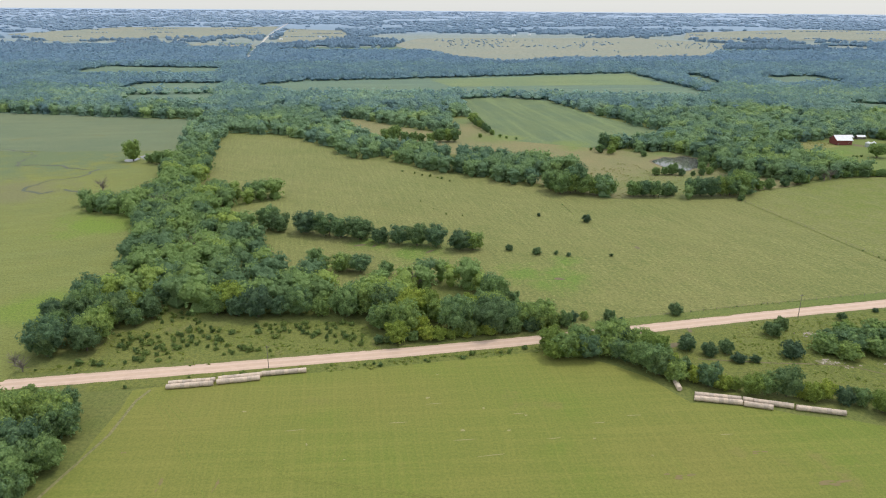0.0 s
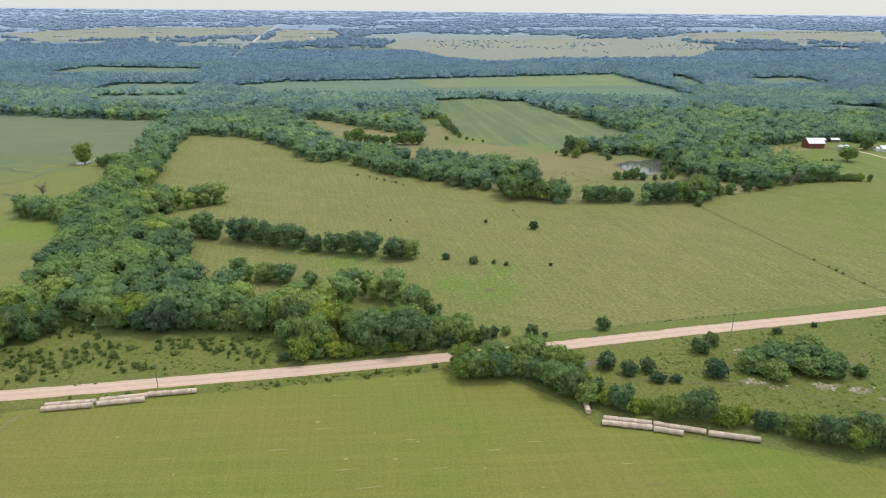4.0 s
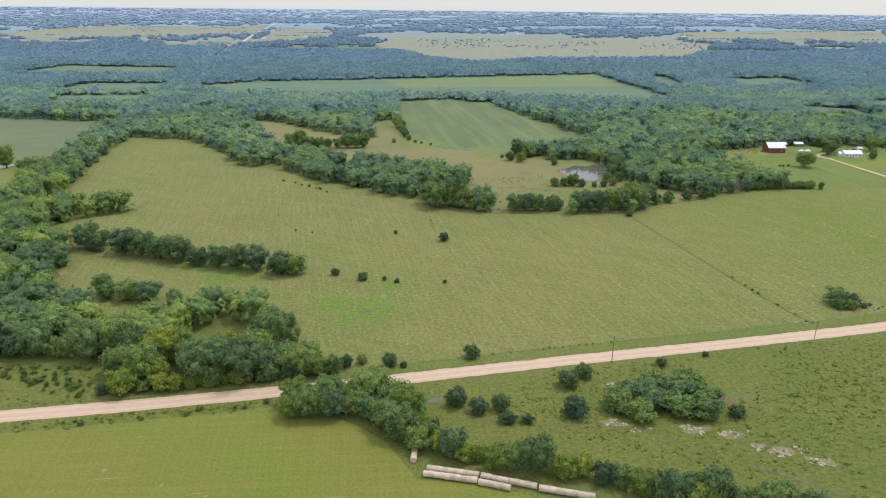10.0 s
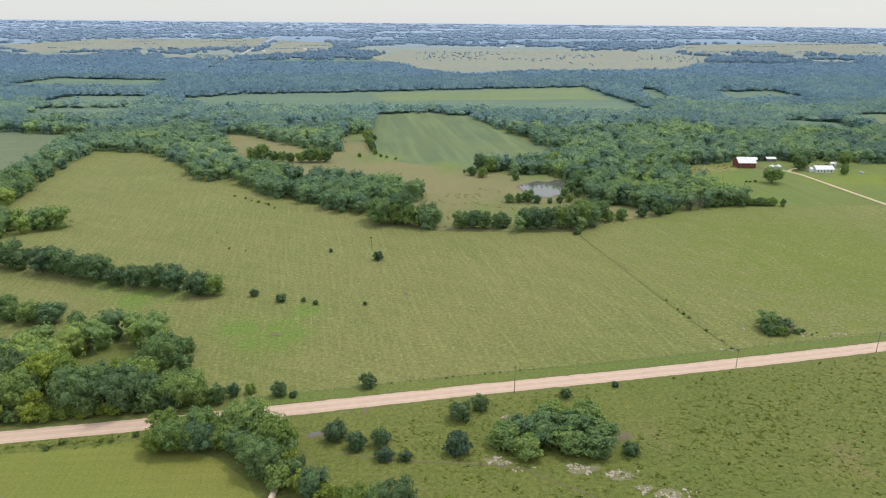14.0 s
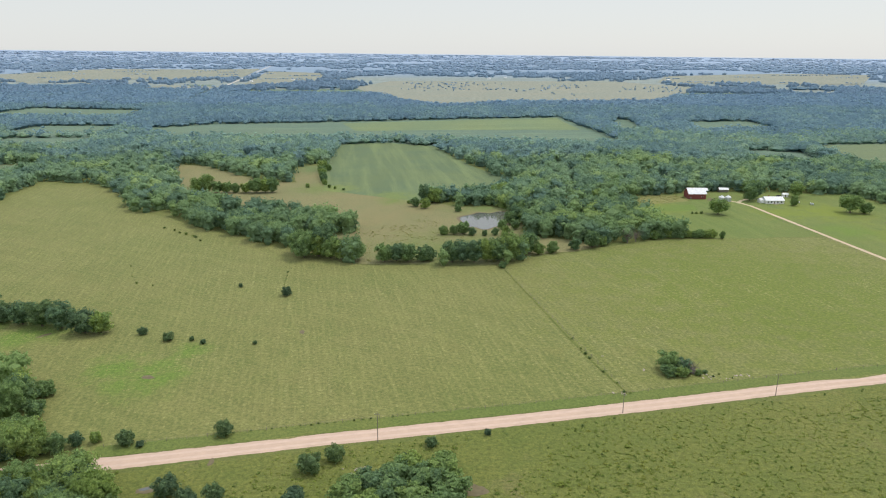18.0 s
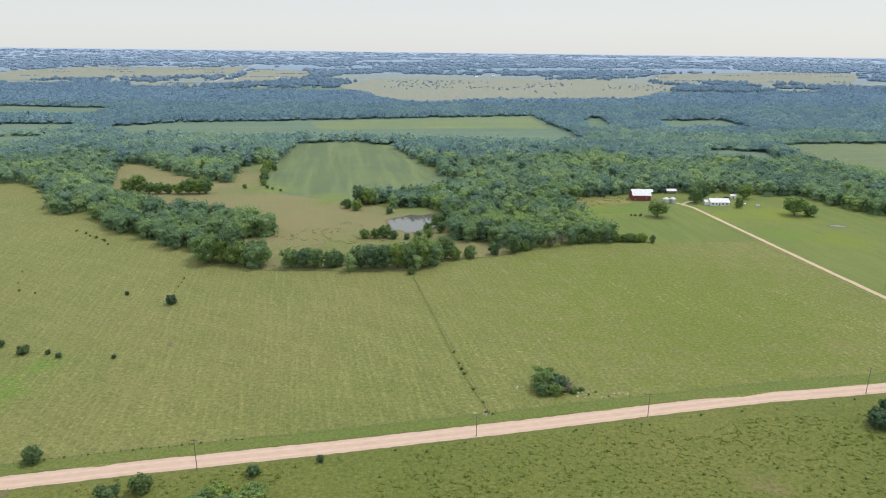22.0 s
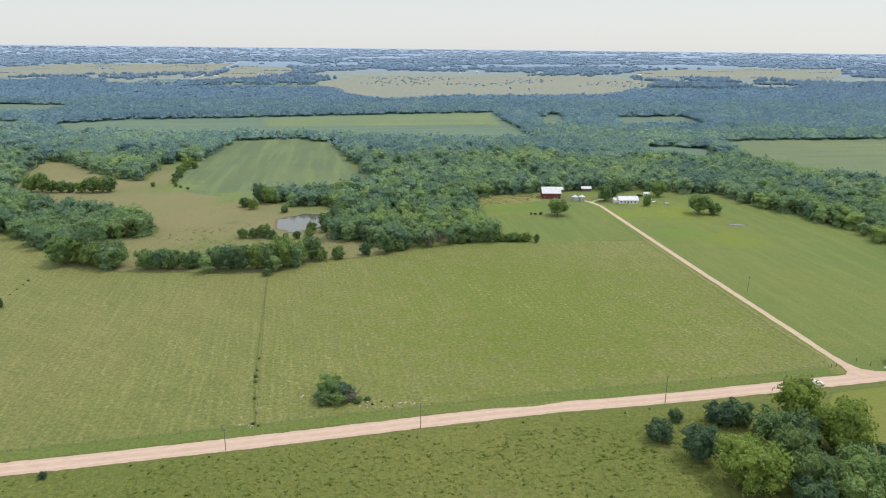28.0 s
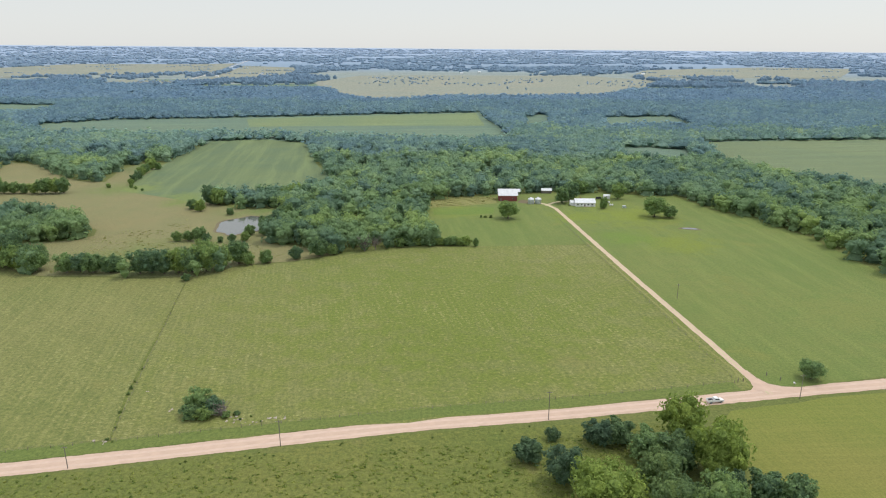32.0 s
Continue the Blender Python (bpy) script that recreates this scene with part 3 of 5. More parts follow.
class Soup:
    """Many small closed pieces gathered into one mesh."""

    def __init__(self, seed):
        self.v, self.f, self.n, self.rng = [], [], 0, np.random.default_rng(seed)
        self.tone, self.tones, self.nrm, self.soft, self.round = None, [], [], 0.7, 0.0

    def lump(self, shape, centre, radii, jitter):
        v, f = shape
        w = v * (1 + self.rng.uniform(-jitter, jitter, (len(v), 1)))
        a = self.rng.uniform(0, 6.283)
        c, s = math.cos(a), math.sin(a)
        w = np.column_stack((w[:, 0] * c - w[:, 1] * s, w[:, 0] * s + w[:, 1] * c, w[:, 2]))
        self.v.append(w * np.array(radii) + np.array(centre))
        self.nrm.append(w / np.array(radii))
        self.f.append(f + self.n)
        self.n += len(v)
        r = self.rng.random()
        self.tones.append(np.full(len(f), r if self.tone is None else 0.8 * self.tone + 0.2 * r))

    def spray(self, centre, radii, n, size, rise=0.25):
        """Leaf clusters strewn over a bough, turned outwards more or less."""
        rng = self.rng
        d = rng.normal(0, 1, (n, 3))
        d[:, 2] = np.abs(d[:, 2]) * 1.05 - 0.45
        d /= np.linalg.norm(d, axis=1)[:, None]
        c = np.array(centre) + d * np.array(radii) * rng.uniform(0.88, 1.26, (n, 1))
        nrm = d * 1.1 + rng.normal(0, 0.48, (n, 3)) + np.array((0, 0, rise))
        nrm /= np.linalg.norm(nrm, axis=1)[:, None]
        a = np.cross(nrm, rng.normal(0, 1, (n, 3)))
        a /= np.linalg.norm(a, axis=1)[:, None]
        b = np.cross(nrm, a)
        k = size * rng.uniform(0.6, 1.3, (n, 1))
        tri = np.stack((c - a * k, c + b * k * 1.1, c + a * k * 0.9 - b * k * 0.5), axis=1)
        self.v.append(tri.reshape(-1, 3))
        self.nrm.append(np.repeat(d * self.soft + nrm * (1.05 - self.soft), 3, axis=0))
        self.f.append(np.arange(3 * n).reshape(n, 3) + self.n)
        self.n += 3 * n
        base = rng.random(n) if self.tone is None else 0.7 * self.tone + 0.3 * rng.random(n)
        self.tones.append(base)

    def clumps(self, centre, radii, n, r, each, size, reach=0.95, low=-0.6):
        """Small clumps of leaves over a bough: each clump has a tone and a rounded top of its own."""
        rng = self.rng
        k = np.arange(n)
        z = low + (1.0 - low) * (k + rng.random(n)) / n
        a = k * 2.4 + rng.uniform(0, 6.28) + rng.normal(0, 0.4, n)
        q = np.sqrt(np.maximum(0.0, 1 - z * z))
        d = np.column_stack((q * np.cos(a), q * np.sin(a), z))
        mid = np.array(centre) + d * np.array(radii) * rng.uniform(reach - 0.12, reach + 0.15, (n, 1))
        own = rng.random(n) if self.tone is None else 0.6 * self.tone + 0.4 * rng.random(n)
        ball = r * rng.uniform(0.65, 1.35, (n, 1))
        d, mid, ball, own = (np.repeat(v, each, axis=0) for v in (d, mid, ball, own))
        m = len(d)
        out = rng.normal(0, 1, (m, 3)) * 0.75 + d * 0.8 + np.array((0, 0, 0.45))
        out /= np.linalg.norm(out, axis=1)[:, None]
        c = mid + out * ball * rng.uniform(0.6, 1.12, (m, 1))
        nrm = out + rng.normal(0, 0.42, (m, 3))
        nrm /= np.linalg.norm(nrm, axis=1)[:, None]
        u = np.cross(nrm, rng.normal(0, 1, (m, 3)))
        u /= np.linalg.norm(u, axis=1)[:, None]
        w = np.cross(nrm, u)
        h = size * rng.uniform(0.6, 1.3, (m, 1))
        self.v.append(np.stack((c - u * h, c + w * h * 1.1, c + u * h * 0.9 - w * h * 0.5), axis=1).reshape(-1, 3))
        self.nrm.append(np.repeat(d * self.round + out * 0.5 + nrm * 0.5, 3, axis=0))
        self.f.append(np.arange(3 * m).reshape(m, 3) + self.n)
        self.n += 3 * m
        self.tones.append(np.clip(own + rng.normal(0, 0.1, m), 0, 1))

    def gathered(self):
        return np.concatenate(self.v), np.concatenate(self.f), np.concatenate(self.tones), np.concatenate(self.nrm)

    def place(self, pieces, centre, scale, tone):
        v, f, t, m = pieces
        a = self.rng.uniform(0, 6.283)
        c, s = math.cos(a), math.sin(a)
        w = np.column_stack((v[:, 0] * c - v[:, 1] * s, v[:, 0] * s + v[:, 1] * c, v[:, 2]))
        self.v.append(w * np.array(scale) + np.array(centre))
        self.nrm.append(np.column_stack((m[:, 0] * c - m[:, 1] * s, m[:, 0] * s + m[:, 1] * c, m[:, 2])) / np.array(scale) * scale[2])
        self.f.append(f + self.n)
        self.n += len(v)
        self.tones.append(0.86 * tone + 0.14 * t)

    def mesh(self, name, material, lift=0.0):
        """One mesh, shaded softly: each leaf takes the slope of its bough; lift tips normals upward to lighten shaded
        sides.
        """
        me = bpy.data.meshes.new(name)
        me.from_pydata(np.concatenate(self.v).tolist(), [], np.concatenate(self.f).tolist())
        me.attributes.new("tone", "FLOAT", "FACE").data.foreach_set("value", np.concatenate(self.tones))
        m = np.concatenate(self.nrm)
        m = m / np.linalg.norm(m, axis=1)[:, None] + np.array((0, 0, lift))
        m /= np.linalg.norm(m, axis=1)[:, None]
        me.attributes.new("custom_normal", "FLOAT_VECTOR", "POINT").data.foreach_set("vector", m.astype(np.float32).ravel())
        me.materials.append(material)
        return me


def crown(name, seed, width, low, high, lobes, each, material, tuft=0.34, clump=0.07):
    """A crown of overlapping boughs, set all over with clumps of leaves, uneven in outline, with dark gaps between the boughs."""
    s = Soup(seed)
    rng = s.rng
    mid, half = (low + high) / 2, (high - low) / 2
    boughs = [((0, 0, mid), (width * 0.30, width * 0.30, half * 0.78)), ((0, 0, low + half * 0.5), (width * 0.33, width * 0.33, half * 0.48))]
    for i in range(lobes):
        a = 2.4 * i + rng.uniform(-0.5, 0.5)
        u = -0.85 + 1.7 * (i + 0.5) / lobes + rng.uniform(-0.12, 0.12)
        reach = width * 0.37 * math.sqrt(max(0.1, 1 - (u * 0.9) ** 2)) * rng.uniform(0.62, 1.25)
        r = width * rng.uniform(0.085, 0.165)
        boughs.append(((reach * math.cos(a), reach * math.sin(a), max(low + r * 0.6, mid + u * half * 0.8)), (r, r, r * rng.uniform(0.75, 1.0))))
    for k, (c, r) in enumerate(boughs):
        s.lump(ICO1 if k > 1 else ICO2, c, [v * 0.86 for v in r], 0.14)
    for k, (c, r) in enumerate(boughs):
        s.tone = rng.random()
        s.clumps(c, r, each if k > 1 else each * 2, width * clump * (r[0] / width / 0.13 if k > 1 else 1.0) ** 0.5, 9, tuft)
    return s.mesh(name, material)


def trunk_mesh(seed, height, r, spread):
    rnd = random.Random(seed)
    bm = tube((0, 0, -0.2), (rnd.uniform(-0.2, 0.2), rnd.uniform(-0.2, 0.2), height * 0.5), r, r * 0.65, 8)
    for i in range(5):
        a = i * 1.26 + rnd.uniform(-0.3, 0.3)
        tube((0, 0, height * rnd.uniform(0.22, 0.42)), (spread * math.cos(a), spread * math.sin(a), height * rnd.uniform(0.55, 0.75)), r * 0.45, r * 0.12, 5, bm)
    me = bpy.data.meshes.new("trunk")
    bm.to_mesh(me)
    bm.free()
    me.materials.append(M_BARK)
    return me


TREE_KINDS = {}
for i, (w, lo, hi, lobes, each) in enumerate([(9.5, 0.4, 9.5, 19, 13), (11.5, 0.5, 10.5, 22, 14), (8.5, 0.2, 8.0, 16, 13),
                                              (10.5, 0.6, 12.0, 21, 14), (7.5, 0.0, 7.0, 15, 12), (13.5, 1.6, 11.0, 25, 14)]):
    TREE_KINDS[i] = (crown("crown", 40 + i, w, lo, hi, lobes, each, M_LEAF), trunk_mesh(i, hi, 0.2 + w * 0.018, w * 0.25), w, hi)
SHADES = {"": {k: v[0] for k, v in TREE_KINDS.items()}}
for shade, material in (("dark", M_LEAFDARK), ("light", M_LEAFLIGHT)):
    SHADES[shade] = {}
    for k, v in TREE_KINDS.items():
        SHADES[shade][k] = v[0].copy()
        SHADES[shade][k].materials[0] = material
SHRUB_KINDS = [crown("shrub", 80 + i, w, -0.15, h, 5, 4, M_SHRUB, 0.24, 0.11) for i, (w, h) in enumerate([(2.6, 2.0), (3.2, 2.2), (2.0, 1.9), (3.6, 1.8)])]
RND = random.Random(11)


def tree(x, y, kind=None, size=1.0, label="leafy green broadleaf tree in the creek woods", group="trees of the woods", tall=1.0, name="tree", shade=""):
    k = RND.randrange(len(TREE_KINDS)) if kind is None else kind
    crown_me, trunk_me, w, h = TREE_KINDS[k]
    crown_me = SHADES[shade][k]
    root = new(name)
    s = size * 1.04 * RND.uniform(0.92, 1.08)
    tall *= 1.15
    root.matrix_world = Matrix.LocRotScale((x, y, 0), Euler((0, 0, RND.uniform(0, 6.28))), (s, s, s * tall * RND.uniform(0.93, 1.07)))
    for n, me in (("trunk", trunk_me), ("crown", crown_me)):
        new(n, me).parent = root
    return tagged(root, label, "tree", group)


def shrub(x, y, size=1.0, label="low dark green shrub in rough grass", group="shrubs in the rough grass"):
    ob = new("shrub", RND.choice(SHRUB_KINDS))
    ob.matrix_world = Matrix.LocRotScale((x, y, 0), Euler((0, 0, RND.uniform(0, 6.28))), [size * RND.uniform(0.9, 1.1) for _ in range(3)])
    return tagged(ob, label, "shrub", group)


# ---- woods ----
CLEAR = [(-172, 194), (-140, 198), (-140, 210), (-152, 224)]
FAR_ROAD = [(-505, 1780), (-585, 2140), (-709, 2750), (-1038, 4247), (-1480, 6280)]
FAR_VERGE = [(x - 6 - 0.003 * y, y) for x, y in FAR_ROAD] + [(x + 6 + 0.003 * y, y) for x, y in reversed(FAR_ROAD)]
OPEN = [CLEAR, FAR_VERGE, PASTURE + PASTURE_EAST[1:-1], YARD, WEST, WESTFAR, SCRUB, GLADE, TAN, SOY, BRIGHT, EASTFIELD, TANFAR] + STRIPS + FAR_OPEN


def bounds(poly):
    xs, ys = [p[0] for p in poly], [p[1] for p in poly]
    return min(xs), max(xs), min(ys), max(ys)


OPEN_BOUNDS = [(p, bounds(p)) for p in OPEN]


def wooded(x, y):
    for p, (x0, x1, y0, y1) in OPEN_BOUNDS:
        if x0 <= x <= x1 and y0 <= y <= y1 and inside(p, x, y):
            return False
    return y > road_y(x) + 7


def scatter(x0, x1, y0, y1, step, seed):
    rnd, row, y = random.Random(seed), 0, y0
    while y < y1:
        x = x0 + (row % 2) * step / 2
        while x < x1:
            yield x + rnd.uniform(-0.34, 0.34) * step, y + rnd.uniform(-0.34, 0.34) * step
            x += step
        y += step * 0.87
        row += 1


near_trees, woods = [], {}
# distances at which the next, hazier painted leaf colour begins
HAZE_STEPS = (("back_woods", 620), ("outer_woods", 820), ("far_woods", 1080), ("deep_woods", 1580))


def wood_by_haze(x, y, near, rnd):
    """Which wood a tree joins: painted haze steps up with distance, mixed at the borders."""
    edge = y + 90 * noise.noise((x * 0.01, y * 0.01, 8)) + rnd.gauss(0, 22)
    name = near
    for kind, start in HAZE_STEPS:
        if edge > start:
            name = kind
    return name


pick = random.Random(55)
for x, y in scatter(-260, 420, 200, 900, 8.6, 5):
    if not wooded(x, y) or (y > 530 and pick.random() < 0.34):
        continue
    if -160 < x < 70 and (y < 258 or (x > 0 and y < 275)):
        near_trees.append((x, y))
    else:
        near = "creek_woods" if (x < -90 and y < 560) or y < 430 else ("field_woods" if x < 130 else "east_woods")
        woods.setdefault(wood_by_haze(x, y, near, pick), []).append((x, y, 0 if y < 530 else 4))
for x, y in scatter(-700, -260, 640, 900, 10.4, 6):
    if wooded(x, y) and y > 760:
        woods.setdefault(wood_by_haze(x, y, "back_woods", pick), []).append((x, y, 4))
for x, y in scatter(420, 800, 330, 900, 10.2, 7):
    if wooded(x, y) and math.atan2(x - CX - 150, y - CY) < 0.75:
        woods.setdefault(wood_by_haze(x, y, "east_woods", pick), []).append((x, y, 4))
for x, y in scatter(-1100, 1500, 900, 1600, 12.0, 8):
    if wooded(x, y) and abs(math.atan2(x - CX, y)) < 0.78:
        woods.setdefault(wood_by_haze(x, y, "back_woods", pick), []).append((x, y, 1))
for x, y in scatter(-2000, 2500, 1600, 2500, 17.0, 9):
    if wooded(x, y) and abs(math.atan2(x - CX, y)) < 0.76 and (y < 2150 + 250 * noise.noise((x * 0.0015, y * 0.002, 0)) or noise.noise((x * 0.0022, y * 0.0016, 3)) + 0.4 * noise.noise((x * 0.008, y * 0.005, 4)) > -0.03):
        woods.setdefault(wood_by_haze(x, y, "far_woods", pick), []).append((x, y, 2))

for x, y in near_trees:
    if inside(SCRUB, x, y - 4.5):
        continue
    tree(x, y, size=RND.uniform(0.76, 1.12), shade=RND.choice(("", "", "", "", "dark", "light")))

LABELS = {"creek_woods": "dense green creek-side woods of broadleaf trees", "field_woods": "dense green belt of broadleaf trees between fields",
          "east_woods": "large dense green wood behind the pasture and farm", "back_woods": "dense green woods behind the bean field, slightly blued by painted haze", "outer_woods": "dense green woods beyond the bean field, blued by painted haze", "far_woods": "wide woods in the distance, haze blue painted into the leaves", "deep_woods": "deep woods far across the plain, haze blue painted into the leaves", "distant_woods": "woods towards the horizon, pale haze blue painted into the leaves"}


def stand(seed, boughs, clumps, each, size, core=ICO1, foot=0.92):
    """A unit crown for a wood: boughs about a unit wide each way, set with clumps of leaves, over a skirt of low foliage."""
    s = Soup(seed)
    rng = s.rng
    s.round = 0.3
    turn = rng.uniform(0, 6.28)
    parts = [((0, 0, 0), (0.72, 0.72, 0.8))]
    for k in range(boughs):
        a, t = turn + k * 2.4, rng.uniform(0.3, 0.5)
        parts.append(((math.cos(a) * 0.56, math.sin(a) * 0.56, rng.uniform(-0.4, 0.55)), (t, t, t * 0.85)))
    s.lump(OCTA, (0, 0, -foot), (0.7, 0.7, foot + 0.1), 0.14)
    s.clumps((0, 0, -foot), (0.88, 0.88, foot), clumps * 2, 0.2, each, size * 1.2, 0.95, -0.1)
    for k, (c, r) in enumerate(parts):
        s.lump(core, c, [v * 0.86 for v in r], 0.14)
        s.tone = rng.random()
        s.clumps(c, r, clumps, 0.17, each, size)
    v, f, t, m = s.gathered()
    m = m / np.linalg.norm(m, axis=1)[:, None] + 1.7 * v / np.linalg.norm(v, axis=1)[:, None]
    return v, f, t, m


def dome(seed, leafs, size):
    """A unit crown for a far wood: one rounded top with tufts."""
    s = Soup(seed)
    s.round = 0.8
    s.lump(OCTA, (0, 0, -0.1), (0.85, 0.85, 0.95), 0.2)
    s.clumps((0, 0, 0), (0.8, 0.8, 0.85), leafs // 3, 0.3, 3, size, 0.95, -0.3)
    return s.gathered()


STANDS = {0: [stand(200 + i, 6, 9, 8, 0.085) for i in range(8)], 4: [stand(220 + i, 5, 7, 5, 0.105) for i in range(8)],
          1: [dome(240 + i, 24, 0.26) for i in range(8)], 2: [dome(250 + i, 15, 0.3) for i in range(8)]}
for i, (name, places) in enumerate(sorted(woods.items())):
    s = Soup(100 + i)
    rng = s.rng
    for x, y, zone in places:
        gx, gy, gz = land(x, y)
        tone = min(1, max(0, 0.42 + 0.26 * rng.normal() + 0.5 * noise.noise((x * 0.02, y * 0.02, 5)) + 0.35 * noise.noise((x * 0.007, y * 0.006, 6))))
        big = rng.uniform(0.66, 1.4) * (1.12 if noise.noise((x * 0.03, y * 0.03, 1)) > 0.1 else 0.92)
        if zone in (1, 2):
            edge = 1.0 if wooded(x, y - 13) else 0.72
            w, h = (8.2 * big, (6.0 + 5.0 * big) * edge) if zone == 1 else (11.5 * big, (6.0 + 4.2 * big) * edge)
            s.place(STANDS[zone][rng.integers(0, 8)], (gx, gy, h * 0.45), (w, w, h * 0.55), tone)
        else:
            w, h = (5.1 * big, 5.4 + 6.8 * big) if zone == 0 else (6.0 * big, 5.4 + 7.2 * big)
            up = min(w, h * 0.52)
            s.place(STANDS[zone][rng.integers(0, 8)], (gx, gy, h - up), (w, w, up), tone)
    # each wood takes the leaf colour with its distance's haze painted in
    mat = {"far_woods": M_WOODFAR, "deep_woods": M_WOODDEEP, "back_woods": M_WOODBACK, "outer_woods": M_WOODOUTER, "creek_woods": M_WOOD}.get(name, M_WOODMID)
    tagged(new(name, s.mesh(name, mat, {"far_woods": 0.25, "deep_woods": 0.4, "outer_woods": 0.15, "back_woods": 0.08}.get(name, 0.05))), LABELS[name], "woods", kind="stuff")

# woods and tree lines towards the rim, spread and sized to fit the camera's view
s = Soup(131)
rng = s.rng
for k in range(26000):
    a, drop = rng.uniform(-0.72, 0.72), rng.uniform(0.0024, 0.051)
    r = 118.0 / drop
    x, y = CX + r * math.sin(a), CY + r * math.cos(a)
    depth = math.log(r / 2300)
    here = noise.noise((a * 7, depth * 4.5, 7)) + 0.7 * noise.noise((a * 22, depth * 13, 9)) + 0.5 * noise.noise((a * 70, depth * 34, 11))
    if here < (0.02 if drop > 0.02 else -0.22) or not wooded(x, y):
        continue
    gx, gy, gz = land(x, y)
    one = math.hypot(gx - CX, gy - CY) / 1180
    # tone rises with distance, which paints paler haze into the leaves
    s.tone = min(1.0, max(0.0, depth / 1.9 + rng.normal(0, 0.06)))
    tall = max(0.5, 11.0 * drop / 0.1 * rng.uniform(0.6, 1.1))
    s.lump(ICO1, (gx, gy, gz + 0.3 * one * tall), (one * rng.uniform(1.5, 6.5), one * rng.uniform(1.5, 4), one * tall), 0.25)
# hedgerows between the far fields
for poly in FAR_OPEN:
    x0, x1, y0, y1 = bounds(poly)
    y = y0 + 200
    while y < y1:
        x, slant = x0, rng.uniform(-0.12, 0.12)
        while x < x1:
            x += rng.uniform(9, 26)
            py = y + slant * (x - x0) + rng.normal(0, 8)
            if inside(poly, x, py) and noise.noise((x * 0.006, y * 0.01, 15)) > 0.12:
                gx, gy, gz = land(x, py)
                k = math.hypot(gx - CX, gy - CY) / math.hypot(x - CX, py - CY)
                s.tone = rng.random()
                s.lump(ICO1, (gx, gy, gz + 1.5 * k), (rng.uniform(4, 9) * k, 5 * k, rng.uniform(3, 6) * k), 0.2)
        y += rng.uniform(260, 520)
for x, y in scatter(-2200, 1000, 2000, 3000, 48, 77):
    if not wooded(x, y) and noise.noise((x * 0.004, y * 0.003, 12)) > 0.12 and y > 2050:
        r = rng.uniform(1.6, 3.8)
        s.tone = rng.random()
        s.lump(ICO1, (x + rng.normal(0, 24), y + rng.normal(0, 24), 1.6), (r * rng.uniform(1, 1.6), r, 3.2), 0.25)
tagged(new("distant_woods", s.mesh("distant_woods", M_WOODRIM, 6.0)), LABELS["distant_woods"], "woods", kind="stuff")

# ---- single trees, hedges and shrubs ----


def fill(poly, step, seed, keep=1.0):
    x0, x1, y0, y1 = bounds(poly)
    rnd = random.Random(seed)
    return [(x, y) for x, y in scatter(x0, x1, y0, y1, step, seed) if inside(poly, x, y) and rnd.random() < keep]


CORNER = [(-175, 176), (-150, 180), (-126, 183), (-108, 177), (-107, 168), (-114, 160), (-106, 150), (-110, 138), (-122, 118), (-175, 110)]
for x, y in fill(CORNER, 7.0, 21):
    tree(x, y, size=RND.uniform(0.75, 1.05), label="leafy green tree in the clump at the hay field corner", group="trees at the field corner")
HEDGE = [(40, 219), (52, 220.5), (62, 222), (70, 217), (78, 207), (86, 199), (97, 194.5), (113, 191), (125, 188), (139, 183), (152, 178), (174, 173), (213, 158)]
for (x0, y0), (x1, y1) in zip(HEDGE, HEDGE[1:]):
    d = math.hypot(x1 - x0, y1 - y0)
    nx, ny = -(y1 - y0) / d, (x1 - x0) / d
    for i in range(max(1, round(d / 4.7))):
        f = i / max(1, round(d / 4.7))
        for off in ((-2.8, 3.2) if x0 < 86 else (RND.uniform(-1.2, 1.2),)):
            big = 0.92 if 56 < x0 < 90 else 0.76
            tree(x0 + (x1 - x0) * f + nx * off + RND.uniform(-0.8, 0.8), y0 + (y1 - y0) * f + ny * off + RND.uniform(-0.8, 0.8), size=big * RND.uniform(0.75, 1.12),
                 label="bushy green hedgerow tree beside the hay field", group="hedgerow trees", tall=0.88, shade=RND.choice(("", "", "dark", "light", "light")))
ROW = [(-101, 370, 0, 1.15), (-94, 366, 2, 1.1), (-78, 362, 1, 1.0), (-67, 357, 3, 0.85), (-57, 354, 0, 1.0), (-46, 351, 1, 1.0), (-34, 345, 2, 0.95), (-24, 343, 0, 0.9),
       (-14, 341, 1, 0.9), (-4, 339, 3, 0.8), (9, 334, 1, 0.85), (16, 334, 0, 0.85)]
for x, y, k, z in ROW:
    tree(x, y, k, z * 1.28, "round green tree in a row across the pasture", "tree row in the pasture", 0.85, shade="dark" if k in (1, 2) else "")
for x, y, k, z, tall in [(44, 242, 2, 0.85, 0.9), (49, 243, 4, 0.85, 1.0), (53, 247, 4, 0.6, 1.0), (40, 247, 0, 0.8, 0.85), (36, 240, 4, 0.9, 0.8), (30, 264, 2, 0.8, 0.9), (25, 278, 4, 0.9, 0.85), (58, 249, 4, 0.5, 1.0), (33, 252, 4, 0.9, 0.8)]:
    tree(x, y, k, z, "thin leafy tree at the ragged end of the woods", "trees of the woods", tall)
for x in range(-26, 46, 4):
    tree(x + RND.uniform(-1.5, 1.5), road_y(x) + 8.2 + RND.uniform(-0.8, 2.2), RND.choice((4, 4, 2)), RND.uniform(0.42, 0.85), "low leafy tree at the woods' edge beside the road", "trees of the woods", 0.85, "tree", RND.choice(("", "dark", "light")))
